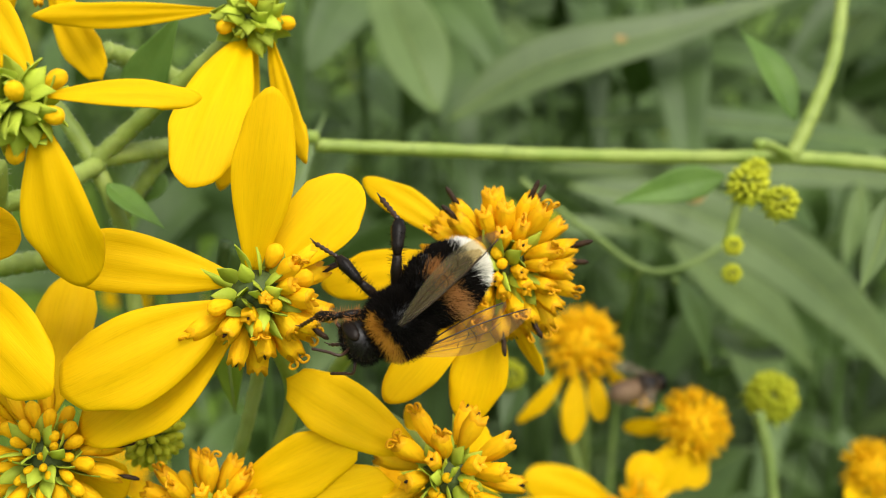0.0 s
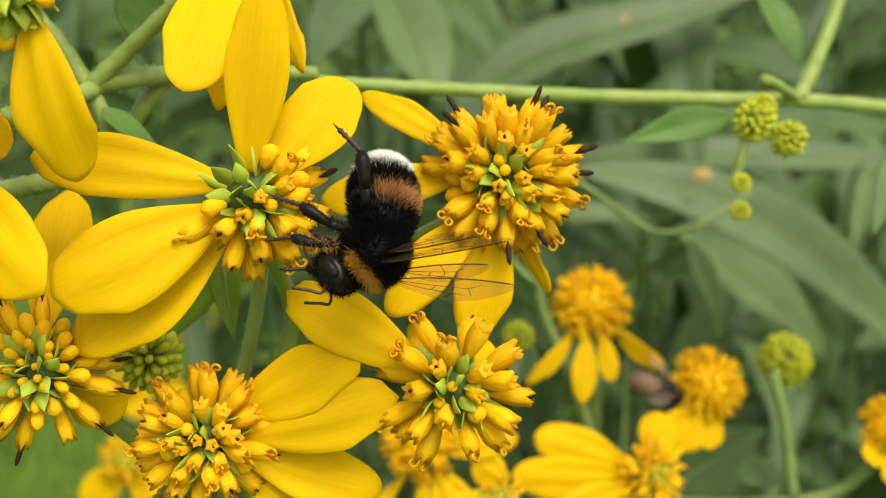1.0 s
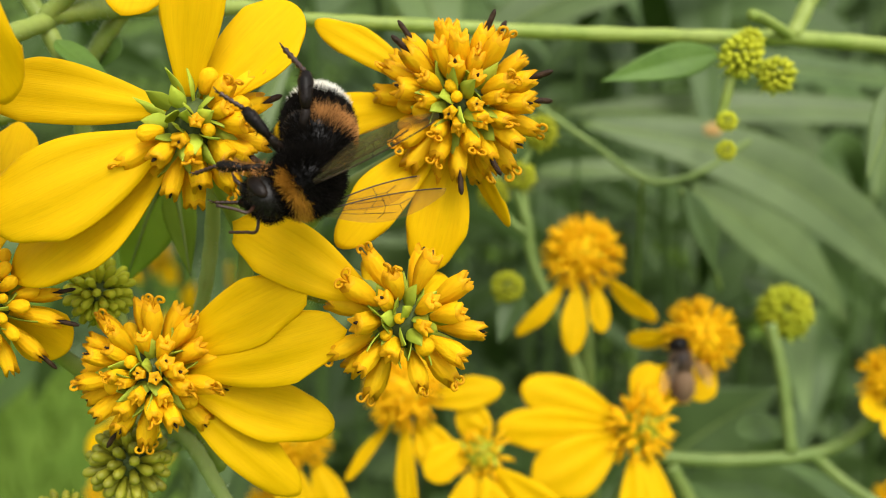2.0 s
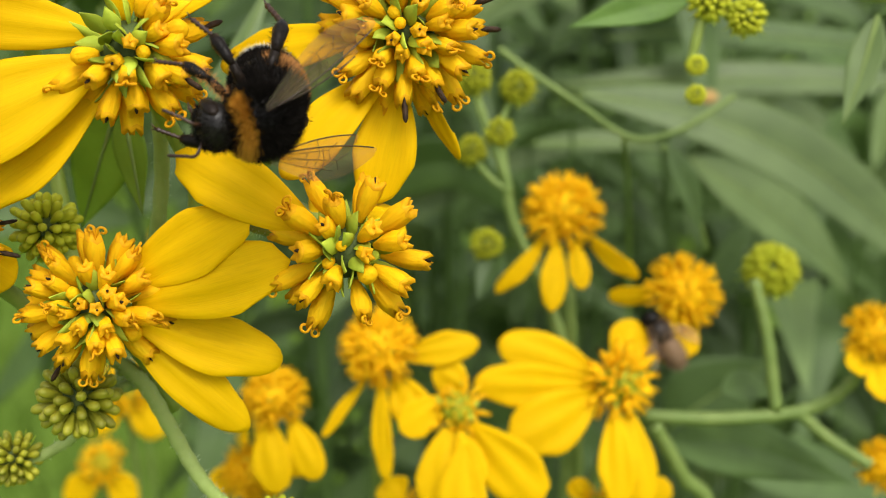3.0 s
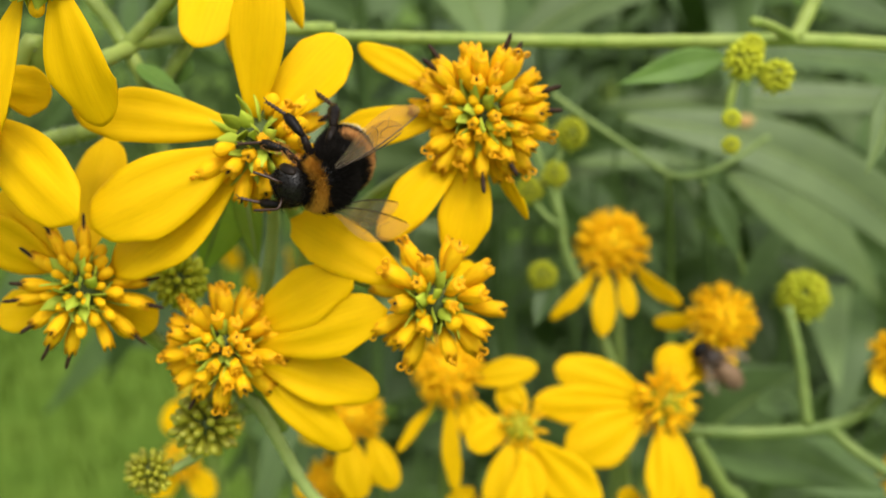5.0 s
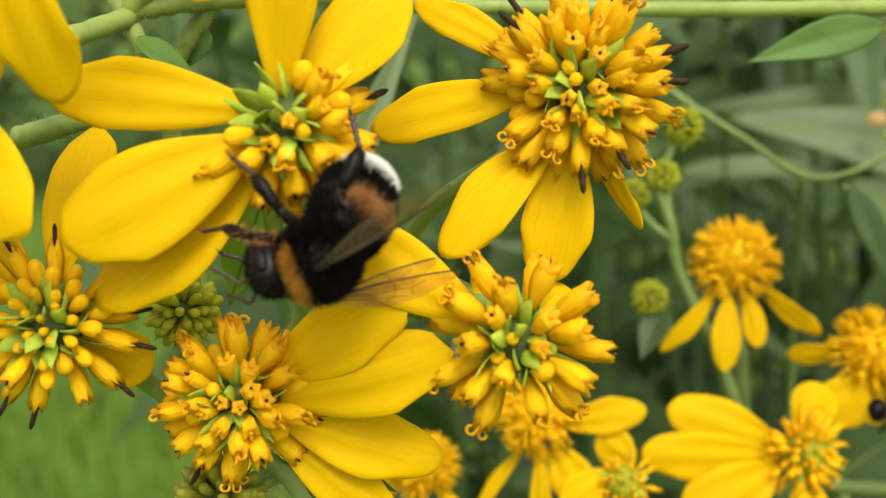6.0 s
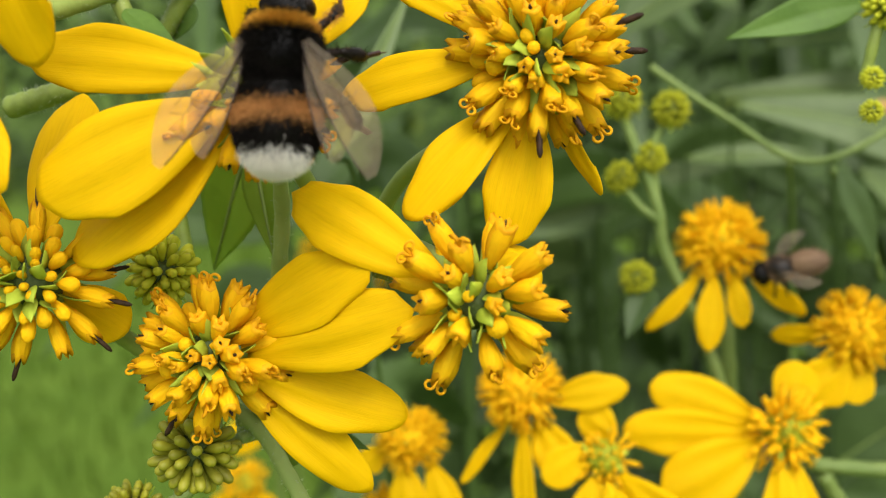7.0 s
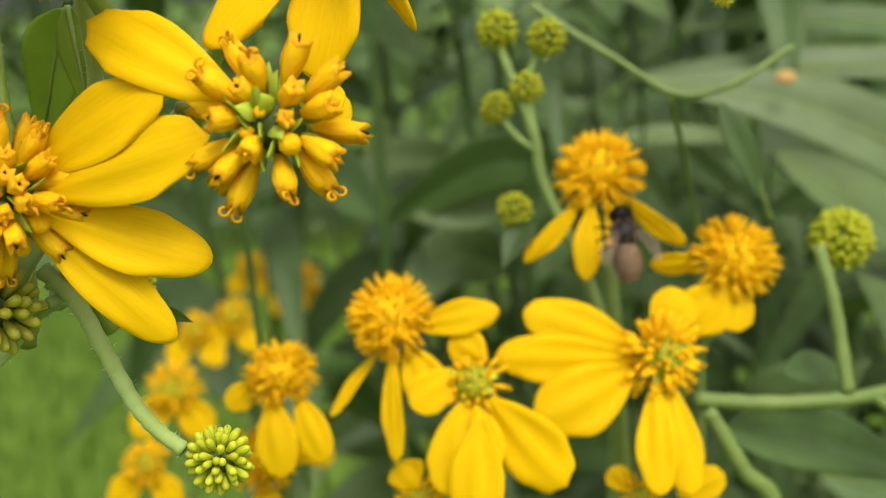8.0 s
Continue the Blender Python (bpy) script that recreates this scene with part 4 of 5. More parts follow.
wild_leaf([(-23.65, -1.34, 114.00), (-26.58, 3.93, 117.00), (-30.12, 10.39, 121.00)], 7, -15, LEAF_FRESH, label='green leaf behind the flowers', sway=TUG, via=None)
wild_leaf([(-21.94, -0.75, 111.00), (-21.50, 3.77, 112.00), (-20.94, 9.14, 113.00)], 3.4, 10, LEAF_FRESH, label='narrow bright green leaf behind the flowers', sway=TUG, via=None)
wild_leaf([(-25.19, -2.28, 150.00), (-22.47, -9.53, 154.00), (-16.44, -26.08, 160.00)], 4, 30, LEAF_GREY, label='narrow pale leaf behind the flowers', sway=STILL)
fallen_bit((42.01, -53.31, 262.16), 1.15, FAR_SWAY)
fallen_bit((60.03, -16.93, 261.12), 2.18, FAR_SWAY)

# ---- ground and far plants ----


def lawn():
    rng = random.Random(3)
    n, verts, faces = 60, [], []
    for i in range(n + 1):
        for j in range(n + 1):
            x, y = (i / n - .5), (j / n - .5)
            x, y = math.copysign(abs(2 * x) ** 3, x) * 400, math.copysign(abs(2 * y) ** 3, y) * 400
            verts.append((x, y, 0.03 * noise.noise((x * .8, y * .8, 0)) if abs(x) + abs(y) < 60 else 0))
    for i in range(n):
        for j in range(n):
            faces.append((i * (n + 1) + j, (i + 1) * (n + 1) + j, (i + 1) * (n + 1) + j + 1, i * (n + 1) + j + 1))
    tagged(new("ground", mesh_of("ground", verts, faces, LAWN)), "mown green lawn out of focus", "ground", kind="structure")
    verts, faces = [], []
    for _ in range(9000):
        x, y = rng.uniform(-2.2, 1.6), rng.uniform(.6, 5)
        a, h = rng.uniform(0, 6.28), rng.uniform(.04, .11)
        dx, dy = math.cos(a) * .004, math.sin(a) * .004
        bx, by = rng.uniform(-.05, .05), rng.uniform(-.05, .05)
        k = len(verts)
        verts += [(x - dx, y - dy, -.03), (x + dx, y + dy, -.03), (x + dx * .7 + bx * .4, y + dy * .7 + by * .4, h * .6), (x - dx * .7 + bx * .4, y - dy * .7 + by * .4, h * .6), (x + bx, y + by, h)]
        faces += [(k, k + 1, k + 2, k + 3), (k + 3, k + 2, k + 4)]
    tagged(new("grass", mesh_of("grass", verts, faces, GRASS)), "short green grass of the lawn", "grass", kind="stuff")


def tall_plant(x, y, height, seed):
    """A leafy wild plant that stands on the ground: stem with many lance leaves."""
    rng = random.Random(seed)
    ob = new("wild_plant")
    ob.empty_display_size = .02
    ob.matrix_world = Matrix.Translation((x, y, 0))
    tagged(ob, "tall leafy green wild plant in soft focus", "plant", "leafy plants behind the flowers")
    lean = Vector((rng.uniform(-.12, .12), rng.uniform(-.08, .08), 0))
    line = curve_points([(0, 0, -.02), lean * .3 + Vector((0, 0, height * .4)), lean + Vector((0, 0, height))], 10)
    s = Shape()
    s.tube(line, [.0042 - .0026 * i / (len(line) - 1) for i in range(len(line))], 8)
    part("stem", s.mesh("stem", LEAF), ob)
    a = rng.uniform(0, 6)
    z = .3
    while z < 1:
        p = line[int(z * (len(line) - 1))]
        for k in range(2):
            b = a + k * math.pi + rng.uniform(-.4, .4)
            out = Vector((math.cos(b), math.sin(b), 0))
            ln = rng.uniform(.10, .17) * (1.15 - .5 * z)
            pts = [p, p + out * ln * .5 + Vector((0, 0, ln * rng.uniform(.1, .35))), p + out * ln + Vector((0, 0, -ln * rng.uniform(-.1, .4)))]
            part("leaf", leaf_mesh(pts, ln * rng.uniform(.16, .26), rng.uniform(-40, 40), LEAF_GREY if rng.random() < .1 else LEAF, seed * 100 + int(z * 97) + k), ob)
        a += 1.4
        z += rng.uniform(.035, .06)
    return ob


def hedge():
    """A far row of shrubs beyond the lawn: branches with thousands of leaves."""
    rng = random.Random(8)
    verts, faces = [], []
    for _ in range(26000):
        x, y = rng.uniform(-5, 5), 4.6 + abs(rng.gauss(0, .8))
        top = 2.6 + .5 * noise.noise((x * .9, y, 0))
        z = rng.uniform(0, 1) ** .8 * top
        a, t = rng.uniform(0, 6.28), rng.uniform(-1, 1)
        d = Vector((math.cos(a), math.sin(a), t)).normalized() * rng.uniform(.05, .12)
        w = d.orthogonal().normalized() * rng.uniform(.015, .035)
        w = Matrix.Rotation(rng.uniform(0, 6.28), 3, d) @ w
        p, k = Vector((x, y, z)), len(verts)
        verts += [p, p + d * .5 + w, p + d, p + d * .5 - w]
        faces.append((k, k + 1, k + 2, k + 3))
    ob = new("shrub_row")
    ob.matrix_world = Matrix.Identity(4)
    tagged(ob, "dark green row of shrubs beyond the lawn", "shrubs")
    tagged(part("foliage", mesh_of("foliage", verts, faces, LEAF, False), ob), kind="stuff")
    for i in range(14):
        x = -4.6 + i * .7
        s = Shape()
        s.tube(curve_points([(x, 5, -.05), (x + rng.uniform(-.1, .1), 5, 1), (x + rng.uniform(-.3, .3), 5.1, 2.1)], 6), [.03 - .0015 * k for k in range(13)], 7)
        part("branch", s.mesh("branch", STEM), ob)


lawn()
hedge()
rng = random.Random(21)
for i in range(80):
    y = .40 + (i / 80) ** 1.3 * 1.1
    x = rng.uniform(-.02 - .03 * y, .30 + .35 * y)
    if i % 9 == 0:
        x = rng.uniform(-.22, 0)
    tall_plant(x, y, rng.uniform(.98, 1.3) + .12 * max(0, y - .6), 300 + i)


# ---- bees ----


def fur(name, places, mat, parent, long, seed, wide=.03, lie=.5):
    """A coat of tapered hairs. places: (point, normal) pairs; the hairs lie towards the tail."""
    rng = random.Random(seed)
    verts, faces = [], []
    for p, nrm in places:
        d = (Vector(nrm) + Vector((-lie, 0, 0)) + Vector([rng.uniform(-.35, .35) for _ in range(3)])).normalized()
        s = d.orthogonal().normalized()
        s = Matrix.Rotation(rng.uniform(0, 6.28), 3, d) @ s
        ln = long * rng.uniform(.55, 1.1)
        k = len(verts)
        p = Vector(p) - d * .06
        verts += [(p - s * wide) * UNIT, (p + s * wide) * UNIT, (p + d * ln * .6 + s * wide * .6) * UNIT, (p + d * ln * .6 - s * wide * .6) * UNIT, (p + d * ln) * UNIT]
        faces += [(k, k + 1, k + 2, k + 3), (k + 3, k + 2, k + 4)]
    return tagged(part(name, mesh_of(name, verts, faces, mat, False), parent), kind="stuff")


def coat(c, rx, ry, rz, count, seed, keep, blur=.05):
    rng = random.Random(seed)
    out = []
    while len(out) < count:
        v = Vector([rng.gauss(0, 1) for _ in range(3)]).normalized()
        if keep(v + Vector([rng.gauss(0, blur) for _ in range(3)])):
            out.append((Vector((c[0] + v.x * rx, c[1] + v.y * ry, c[2] + v.z * rz)), Vector((v.x / rx, v.y / ry, v.z / rz)).normalized()))
    return out


def wing(long, wide, parent, sg, name="wing"):
    """A thin stiff membrane with veins, along -x from its root."""
    nu, nv, verts, faces = 16, 6, [], []
    edge = lambda u: (wide * .22 * math.sin(math.pi * min(1, u * .9 + .05)) ** .7, -wide * .8 * math.sin(math.pi * min(1, u ** 1.25 * .93 + .03)) ** .75)
    for i in range(nu + 1):
        u = i / nu
        hi, lo = edge(u)
        for j in range(nv + 1):
            y = hi + (lo - hi) * j / nv
            verts.append(Vector((-long * u, -sg * y, .12 * math.sin(6 * u + j) * wide * .12)) * UNIT)
    n, row = len(verts), nv + 1
    verts += [v - Vector((0, 0, .03 * UNIT)) for v in verts]
    for i in range(nu):
        for j in range(nv):
            q = (i * row + j, i * row + j + 1, (i + 1) * row + j + 1, (i + 1) * row + j)
            faces += [q, tuple(k + n for k in reversed(q))]
    ob = part(name, mesh_of(name, verts, faces, WING), parent, "clear brownish wing with dark veins")
    s = Shape()
    lines = [[(-long * u, edge(u)[0], .02) for u in np.linspace(0, .96, 14)],
             [(0, 0, 0), (-long * .35, -wide * .12, .03), (-long * .62, -wide * .2, .03), (-long * .72, -wide * .02, .03)],
             [(0, -.05, 0), (-long * .3, -wide * .3, .03), (-long * .6, -wide * .5, .03)],
             [(-long * .35, -wide * .12, .03), (-long * .33, -wide * .32, .03)], [(-long * .5, -wide * .16, .03), (-long * .5, -wide * .42, .03), (-long * .45, -wide * .6, .03)],
             [(-long * .62, -wide * .2, .03), (-long * .66, -wide * .5, .03)], [(-long * .45, wide * .2, .03), (-long * .5, -wide * .16, .03)]]
    for i, ln in enumerate(lines):
        s.tube([Vector((p[0], -sg * p[1], p[2])) * UNIT for p in ln], [(.055 if i == 0 else .022) * UNIT] * len(ln), 5)
    part("wing_vein", s.mesh("wing_vein", VEIN), ob, "dark branching vein")
    return ob


def leg(parent, pts, thick, seed, hairy=True):
    """thigh > shin, foot, along the joints."""
    foot_of = Vector(pts[0])
    p = [Vector(q) - foot_of for q in pts]
    s = Shape()
    s.tube([p[0] * UNIT, p[0].lerp(p[1], .5) * UNIT, p[1] * UNIT], [thick * .8 * UNIT, thick * 1.1 * UNIT, thick * .8 * UNIT], 9)
    ob = part("leg", s.mesh("leg", LIMB), parent, "shiny black hairy leg", Matrix.Translation(foot_of * UNIT))
    s = Shape()
    s.tube([p[1] * UNIT, p[1].lerp(p[2], .25) * UNIT, p[1].lerp(p[2], .75) * UNIT, p[2] * UNIT], [thick * .7 * UNIT, thick * 1.1 * UNIT, thick * 1.45 * UNIT, thick * .9 * UNIT], 9)
    part("shin", s.mesh("shin", LIMB), ob)
    s = Shape()
    q = [p[2].lerp(p[3], i / 5) for i in range(6)]
    line, rad = [], []
    for a, b in zip(q, q[1:]):
        line += [a.lerp(b, .05), a.lerp(b, .6), a.lerp(b, .95)]
        rad += [thick * .35 * UNIT, thick * .6 * UNIT, thick * .4 * UNIT]
    s.tube([v * UNIT for v in line], rad, 7)
    for sg in (-1, 1):
        e = p[3] + (p[3] - p[2]).normalized() * .35 + Vector((0, sg * .25, -.12))
        s.tube([p[3] * UNIT, e * UNIT], [thick * .25 * UNIT, thick * .08 * UNIT], 5)
    part("foot", s.mesh("foot", FOOT), ob, "brown jointed foot")
    rng = random.Random(seed)
    places = []
    for a, b in ((p[0], p[1]), (p[1], p[2])):
        d = (b - a).normalized()
        for _ in range(150):
            nrm = Matrix.Rotation(rng.uniform(0, 6.28), 3, d) @ d.orthogonal().normalized()
            places.append((a.lerp(b, rng.random()) + nrm * thick, nrm))
    fur("leg_hair", places, FUR_BLACK if seed % 3 else FUR_BROWN, ob, .55, seed, .02, .2)
    return ob


JOINTS = {}


def bumblebee():
    ob = new("bumblebee")
    ob.scale = (1.12, 1.12, 1.12)
    ob.empty_display_size = .003
    tagged(ob, "black bumblebee with orange bands and a white tail, on the flowers", "bumblebee")
    s = Shape()
    s.ball((0, 0, 0), 2.3 * UNIT, 2.25 * UNIT, 2.15 * UNIT, seg=24, rings=14)
    thorax = part("thorax", s.mesh("thorax", SKIN), ob)
    fur("collar_fur", coat((0, 0, 0), 2.3, 2.25, 2.15, 4200, 1, lambda v: .50 < v.x < .76 and v.z > -.12), FUR_ORANGE, thorax, .85, 1, .02, lie=.15)
    fur("black_fur", coat((0, 0, 0), 2.3, 2.25, 2.15, 19000, 2, lambda v: not (.53 < v.x < .73 and v.z > -.12)), FUR_BLACK, thorax, .9, 2, .02, lie=.25)
    # head
    s = Shape()
    s.ball((2.95 * UNIT, 0, -.7 * UNIT), 1.25 * UNIT, 1.65 * UNIT, 1.65 * UNIT, seg=20, rings=12)
    s.ball((3.55 * UNIT, 0, -1.9 * UNIT), .55 * UNIT, .75 * UNIT, .9 * UNIT, seg=14, rings=9)
    head = part("head", s.mesh("head", SKIN), ob)
    for sg in (-1, 1):
        s = Shape()
        s.ball((3.15 * UNIT, sg * 1.42 * UNIT, -.85 * UNIT), .55 * UNIT, .38 * UNIT, 1.05 * UNIT, seg=14, rings=10)
        part("eye", s.mesh("eye", LIMB), head, "glossy black compound eye")
        s = Shape()
        joints = [Vector((3.8, sg * .45, -.5)), Vector((4.7, sg * 1.2, .25)), Vector((5.3, sg * 1.5, -.4)), Vector((6.1, sg * 1.75, -1.3))]
        line = curve_points(joints, 6)
        s.tube([v * UNIT for v in line], [.11 * UNIT * (1 + .12 * (i % 2)) for i in range(len(line))], 7)
        part("antenna", s.mesh("antenna", FOOT), head)
    s = Shape()
    s.tube([Vector(v) * UNIT for v in ((3.6, 0, -2.5), (3.7, 0, -3.4), (3.5, 0, -4.2))], [.2 * UNIT, .14 * UNIT, .06 * UNIT], 7)
    part("tongue", s.mesh("tongue", FOOT), head)
    fur("head_fur", coat((2.95, 0, -.7), 1.25, 1.65, 1.65, 2600, 3, lambda v: abs(v.y) < .75), FUR_BLACK, head, .55, 3, .022, .0)
    # abdomen, in ringed segments
    c, r = (-4.0, 0, -.45), (3.4, 2.65, 2.5)
    s = Shape()
    verts, rings = [], 30
    line, rad = [], []
    for i in range(rings + 1):
        th = math.pi * i / rings
        x = math.cos(th)
        line.append((c[0] + r[0] * x, x))
        rad.append(math.sin(th) * (1 + .02 * math.sin(i * 2.1)))
    faces, seg = [], 24
    for (x, _), q in zip(line, rad):
        for k in range(seg):
            a = 2 * math.pi * k / seg
            verts.append(Vector((x, q * r[1] * math.cos(a), c[2] + q * r[2] * math.sin(a))) * UNIT)
    for i in range(rings):
        for k in range(seg):
            a, b = i * seg + k, i * seg + (k + 1) % seg
            faces.append((a, b, b + seg, a + seg))
    s.add(verts, faces)
    waist = Vector((-1.2, 0, -.3))
    for v in s.v:
        v -= waist * UNIT
    abdomen = part("abdomen", s.mesh("abdomen", SKIN), ob, m=Matrix.Translation(waist * UNIT))
    c = (c[0] - waist.x, 0, c[2] - waist.z)
    JOINTS["abdomen"] = abdomen
    bands = (("waist_fur", FUR_BLACK, .15, 1.2, 9000, .7), ("band_fur", FUR_BROWN, -.12, .16, 6000, .6), ("dark_fur", FUR_BLACK, -.75, -.15, 9000, .68), ("tail_fur", FUR_WHITE, -1.2, -.77, 9000, .85))
    for i, (name, mat, lo, hi, count, ln) in enumerate(bands):
        fur(name, coat(c, *r, count, 10 + i, lambda v: lo < v.x + .06 * v.y * v.z < hi and (v.z > (.08 + .1 * math.sin(9 * v.x) if mat == FUR_BROWN else -.75) or lo < -.65), .09), mat, abdomen, ln, 10 + i, .02, .7 if i < 3 else .35)
    fur("belly_fur", coat(c, *r, 1800, 31, lambda v: v.x > -.6 and v.z < .12), FUR_BLACK, abdomen, .5, 31, .03, .7)
    for sg in (-1, 1):
        JOINTS["fore", sg] = wing(9.4, 2.7, ob, sg, "forewing")
        JOINTS["hind", sg] = wing(6.8, 2.5, ob, sg, "hindwing")
        JOINTS["leg", 0, sg] = leg(ob, [(1.5, sg * 1.1, -1.7), (2.9, sg * 2.5, -2.0), (4.2, sg * 2.6, -3.6), (5.6, sg * 2.2, -4.6)], .30, 40 + sg)
        JOINTS["leg", 1, sg] = leg(ob, [(.2, sg * 1.3, -1.9), (.8, sg * 3.2, -2.4), (1.2, sg * 4.3, -4.6), (2.0, sg * 4.9, -6.3)], .34, 50 + sg)
        JOINTS["leg", 2, sg] = leg(ob, [(-1.2, sg * 1.2, -1.9), (-2.6, sg * 3.2, -2.6), (-4.2, sg * 3.9, -4.6), (-4.2, sg * 4.3, -7.0)], .40, 60 + sg)
    return ob


def small_bee():
    """A smaller brown bee, out of focus."""
    ob = new("honey_bee")
    ob.empty_display_size = .003
    tagged(ob, "small brown bee feeding on a flower further back", "bee")
    u = UNIT
    for name, c, r, mat in (("thorax", (0, 0, 0), (1.9, 1.7, 1.6), SKIN), ("head", (2.4, 0, -.4), (.9, 1.3, 1.2), SKIN), ("abdomen", (-3.4, 0, -.4), (2.9, 1.8, 1.7), FUR_GREY)):
        s = Shape()
        s.ball(Vector(c) * u, r[0] * u, r[1] * u, r[2] * u, seg=16, rings=10)
        p = part(name, s.mesh(name, mat), ob)
        fur(name + "_fur", coat(c, *r, 700, len(name), lambda v: True), FUR_GREY if name != "head" else FUR_BLACK, p, .6, 5, .06)
    for sg in (-1, 1):
        wg = wing(5.2, 1.9, ob, sg)
        wg.matrix_basis = Matrix.Translation(Vector((.2, sg * 1.1, 1.2)) * u) @ Euler((0, 0, radians(-sg * 30))).to_matrix().to_4x4()
        for k in range(3):
            s = Shape()
            s.tube([Vector(q) * u for q in ((.8 - k, sg * .8, -1.2), (1.2 - 1.4 * k, sg * 2.2, -1.6), (1.4 - 1.8 * k, sg * 2.6, -3.4))], [.2 * u, .2 * u, .1 * u], 6)
            part("leg", s.mesh("leg", LIMB), ob)
    return ob


BEE = bumblebee()
FAR_BEE = small_bee()


def motions():
    for ob, place, sway in MOVERS:
        o = Vector(place)
        walk(ob, [(t, Matrix.Translation(spot(*(o + Vector(d)))) @ TURN) for t, *d in sway])
    walk(BEE, [
        (0, pose(-0.00410, 0.10686, 1.12485, -115.2, 32.1, -161.6)),
        (0.5, pose(-0.00530, 0.11032, 1.12337, -109.9, 32.2, -158.8)),
        (1, pose(-0.00695, 0.10996, 1.12012, -134.2, 36.2, -159.4)),
        (1.5, pose(-0.00670, 0.10953, 1.11732, -132.9, 32.1, -162.3)),
        (1.7, pose(-0.00681, 0.10889, 1.11925, -129.4, 31.5, -157.4)),
        (2.8, pose(-0.00781, 0.10581, 1.12111, -114.8, 18.3, -144.1)),
        (3, pose(-0.00456, 0.10514, 1.11890, -111.4, 7.4, -147.8)),
        (3.2, pose(-0.00514, 0.10372, 1.12021, -99.6, -8.7, -147.0)),
        (3.5, pose(-0.00206, 0.10340, 1.12166, -87.9, -26.1, -143.6)),
        (4, pose(-0.00646, 0.10630, 1.12082, -81.5, -31.4, -150.9)),
        (4.2, pose(-0.00871, 0.10396, 1.12192, -97.0, -17.5, -142.5)),
        (5.3, pose(-0.01156, 0.11054, 1.11867, -112.2, 12.4, -146.2)),
        (5.5, pose(-0.01366, 0.10901, 1.11628, -128.2, 16.2, -158.5)),
        (5.7, pose(-0.01455, 0.10653, 1.11434, -128.9, 17.2, -161.0)),
        (6, pose(-0.01483, 0.10829, 1.11342, -131.1, 15.5, -160.7)),
        (6.2, pose(-0.01438, 0.10853, 1.11459, -130.3, 18.3, -164.6)),
        (6.5, pose(-0.01604, 0.10906, 1.11693, -101.7, -20.0, 176.7)),
        (6.7, pose(-0.01529, 0.10895, 1.11991, -86.7, -33.7, 168.5)),
        (6.8, pose(-0.01574, 0.10916, 1.12339, -54.5, -54.0, 149.8)),
        (6.9, pose(-0.01452, 0.10943, 1.12639, -1.7, -65.3, 96.2)),
        (7, pose(-0.01354, 0.10982, 1.12806, 8.4, -66.0, 84.8)),
        (7.1, pose(-0.01239, 0.10815, 1.12916, 30.3, -62.1, 60.5)),
        (7.2, pose(-0.01099, 0.10761, 1.12724, 38.6, -58.2, 51.2)),
        (7.3, pose(-0.01512, 0.10761, 1.13033, 15.5, -64.2, 77.2)),
        (7.5, pose(-0.01555, 0.10846, 1.13455, 14.1, -63.2, 77.8)),
        (8, pose(-0.01466, 0.10893, 1.13278, 9.3, -58.6, 80.2)),
    ])
    # abdomen: seconds and degrees by which it curls under the body
    walk(JOINTS["abdomen"], [(t, pose(-1.2 * UNIT, 0, -.3 * UNIT, 0, -a, 0)) for t, a in
                             ((0, 4), (0.5, 10), (1, 50), (1.5, 54), (1.7, 52), (2.8, 54), (3, 74), (3.2, 64), (3.5, 68), (4, 68), (4.2, 62), (5.3, 44), (5.5, 46), (5.7, 46), (6, 48), (6.2, 46), (6.5, 42), (6.7, 30), (6.8, 16), (6.9, 8), (7, 0), (7.1, 0), (7.2, 0), (7.3, 0), (7.5, 0), (8, 0))])
    # wings: seconds, how far each side stands out, and how far both lift off the back
    spread = ((0, 14, 20, 2), (.5, 12, 24, 6), (1, 12, 26, 36), (1.5, 10, 20, 22), (2.8, 16, 20, 4), (3, 22, 18, -10), (3.5, 26, 28, -28), (4, 28, 28, -28), (4.2, 24, 26, -22),
              (5.3, 16, 28, -4), (5.5, 14, 28, -4), (6, 12, 24, -4), (6.5, 12, 30, -4), (6.7, 24, 32, -4), (6.9, 28, 32, -4), (7, 28, 32, -4), (7.3, 24, 28, -4), (8, 20, 24, -4))
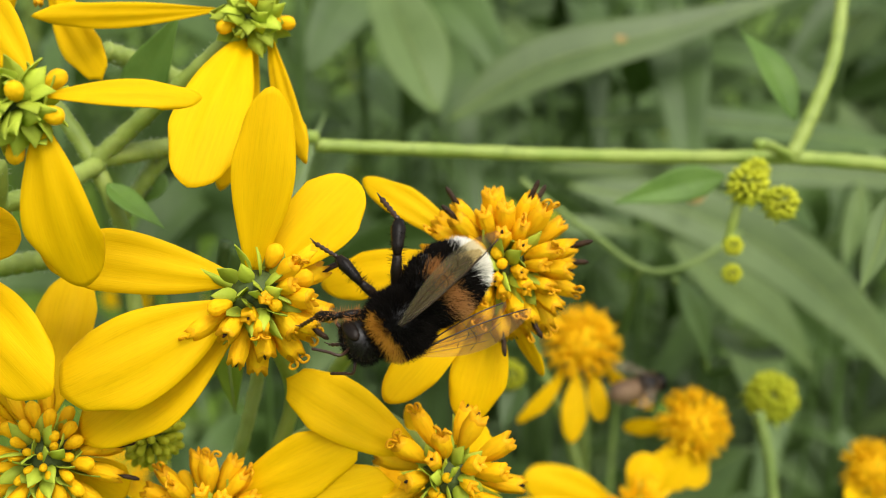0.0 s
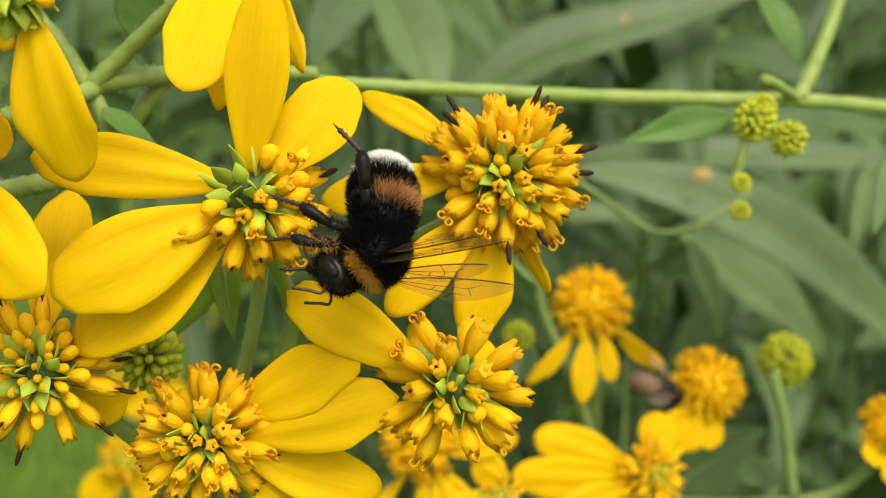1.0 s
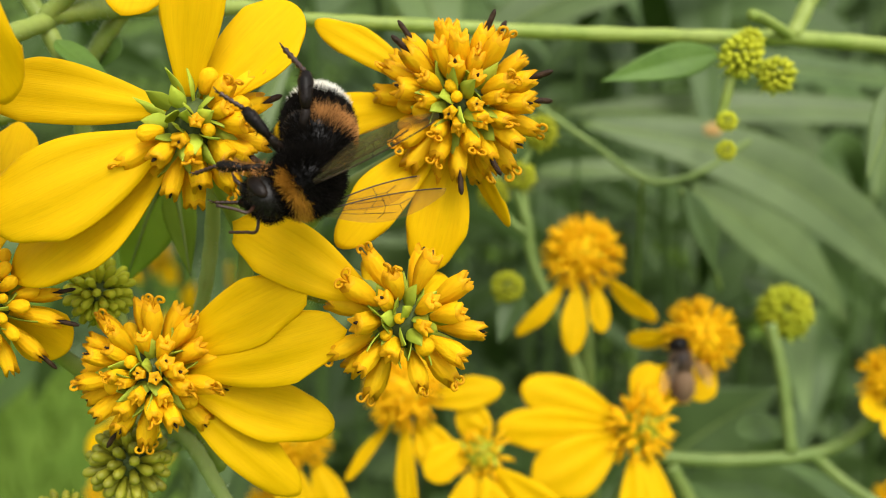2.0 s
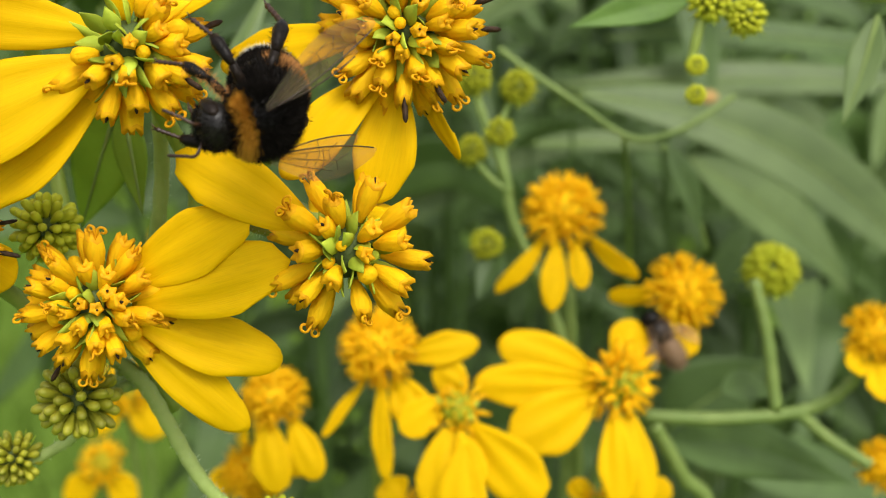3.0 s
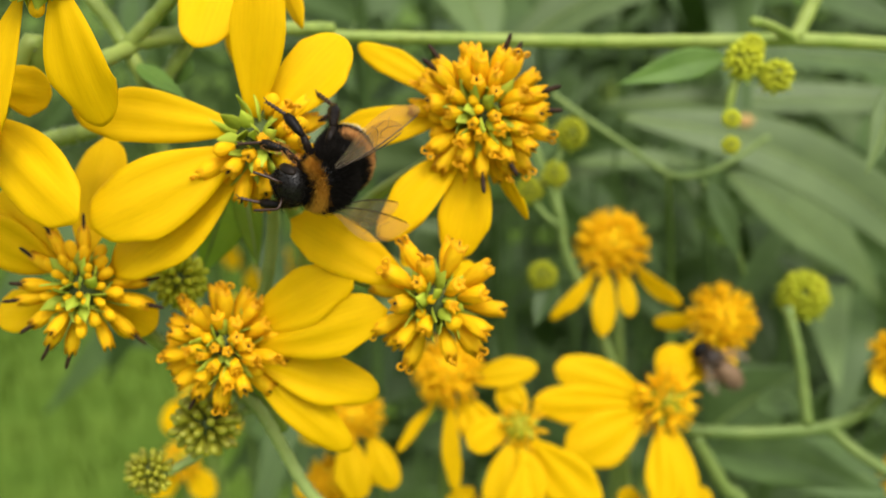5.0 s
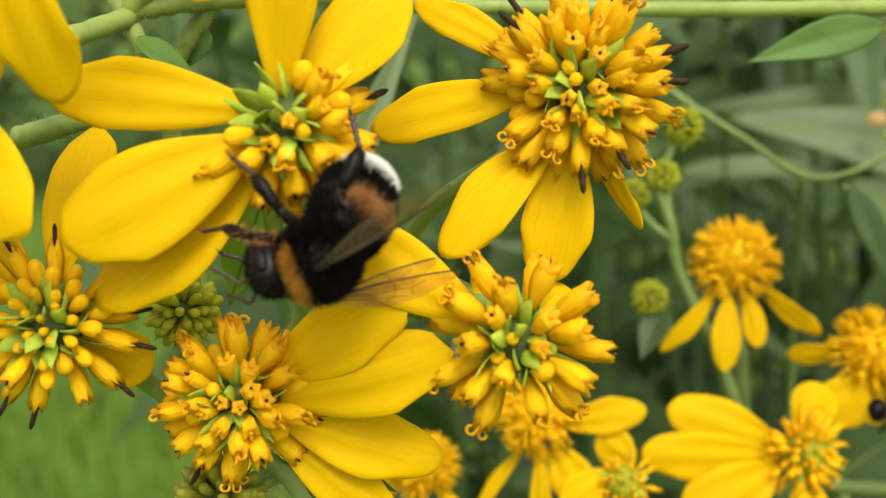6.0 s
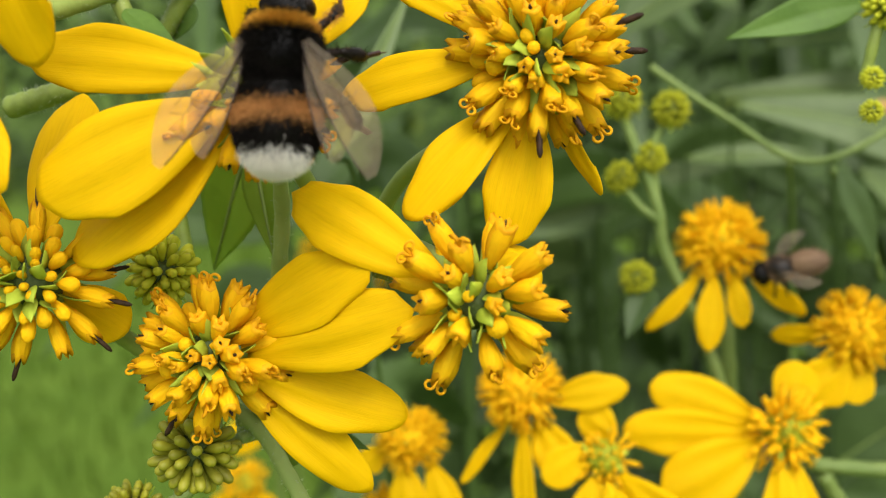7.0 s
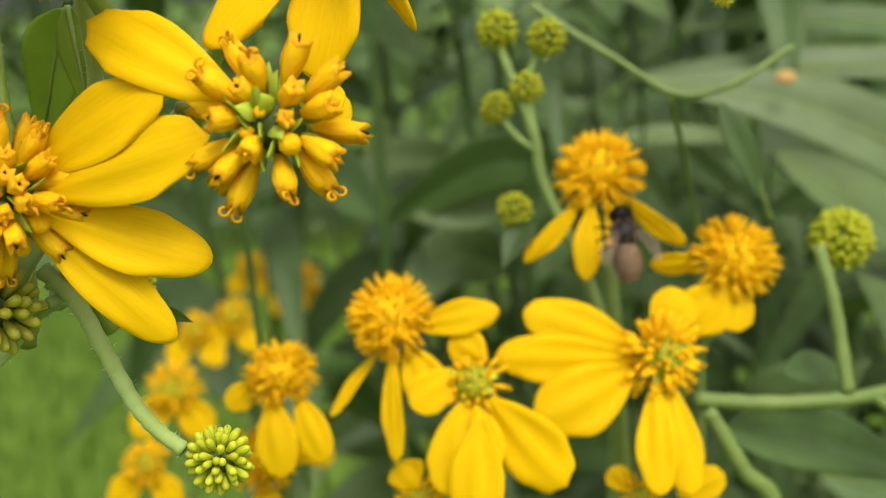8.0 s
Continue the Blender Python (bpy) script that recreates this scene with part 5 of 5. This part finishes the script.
    for sg, col in ((-1, 1), (1, 2)):
        walk(JOINTS["fore", sg], [(r[0], pose(.2 * UNIT, sg * 1.9 * UNIT, 1.75 * UNIT, sg * 3, r[3], -sg * r[col])) for r in spread])
        walk(JOINTS["hind", sg], [(r[0], pose(-.6 * UNIT, sg * 2.0 * UNIT, 1.5 * UNIT, sg * 3, r[3] - 2, -sg * r[col] * .6)) for r in spread])
        # legs: a slow crawl, each pair out of step
        for k, hip in enumerate(((1.5, 1.1, -1.7), (.2, 1.3, -1.9), (-1.2, 1.2, -1.9))):
            rows = []
            for i in range(21):
                t = i * .4
                a = 9 * math.sin(t * 2.9 + k * 2.1 + sg) + 5 * math.sin(t * 5.3 + k + 2 * sg)
                rows.append((t, pose(hip[0] * UNIT, sg * hip[1] * UNIT, hip[2] * UNIT, sg * a * .5, a * .4, sg * a)))
            walk(JOINTS["leg", k, sg], rows)
    walk(FAR_BEE, [
        (0, pose(0.04028, 0.20111, 1.07812, 33.3, -7.1, 23.5)),
        (0.5, pose(0.04019, 0.20343, 1.07410, 34.2, -7.6, 23.1)),
        (1, pose(0.04281, 0.20290, 1.06762, 43.5, 26.7, 16.9)),
        (1.5, pose(0.04649, 0.20033, 1.06548, 59.9, -48.4, 38.6)),
        (3, pose(0.04589, 0.19857, 1.06247, -55.1, -55.9, 160.3)),
        (3.5, pose(0.04710, 0.19701, 1.06087, -53.8, -55.5, 158.9)),
        (4, pose(0.04686, 0.19776, 1.06082, -53.1, -54.6, 157.2)),
        (5.5, pose(0.05185, 0.19597, 1.05973, -64.6, -30.6, 170.9)),
        (5.7, pose(0.05360, 0.19475, 1.05788, -66.3, -25.5, 172.9)),
        (6.5, pose(0.05213, 0.19595, 1.07353, -46.3, 12.0, -175.0)),
        (6.9, pose(0.03854, 0.19957, 1.08371, -46.1, 11.9, -174.0)),
        (7, pose(0.03761, 0.19850, 1.07995, -46.1, 11.9, -173.7)),
        (7.1, pose(0.03285, 0.19642, 1.07372, -9.4, -69.0, 129.4)),
        (7.5, pose(0.03311, 0.19623, 1.07239, 10.8, -68.2, 107.5)),
        (8, pose(0.03229, 0.19499, 1.07361, 7.8, -68.2, 107.8)),
    ])


motions()
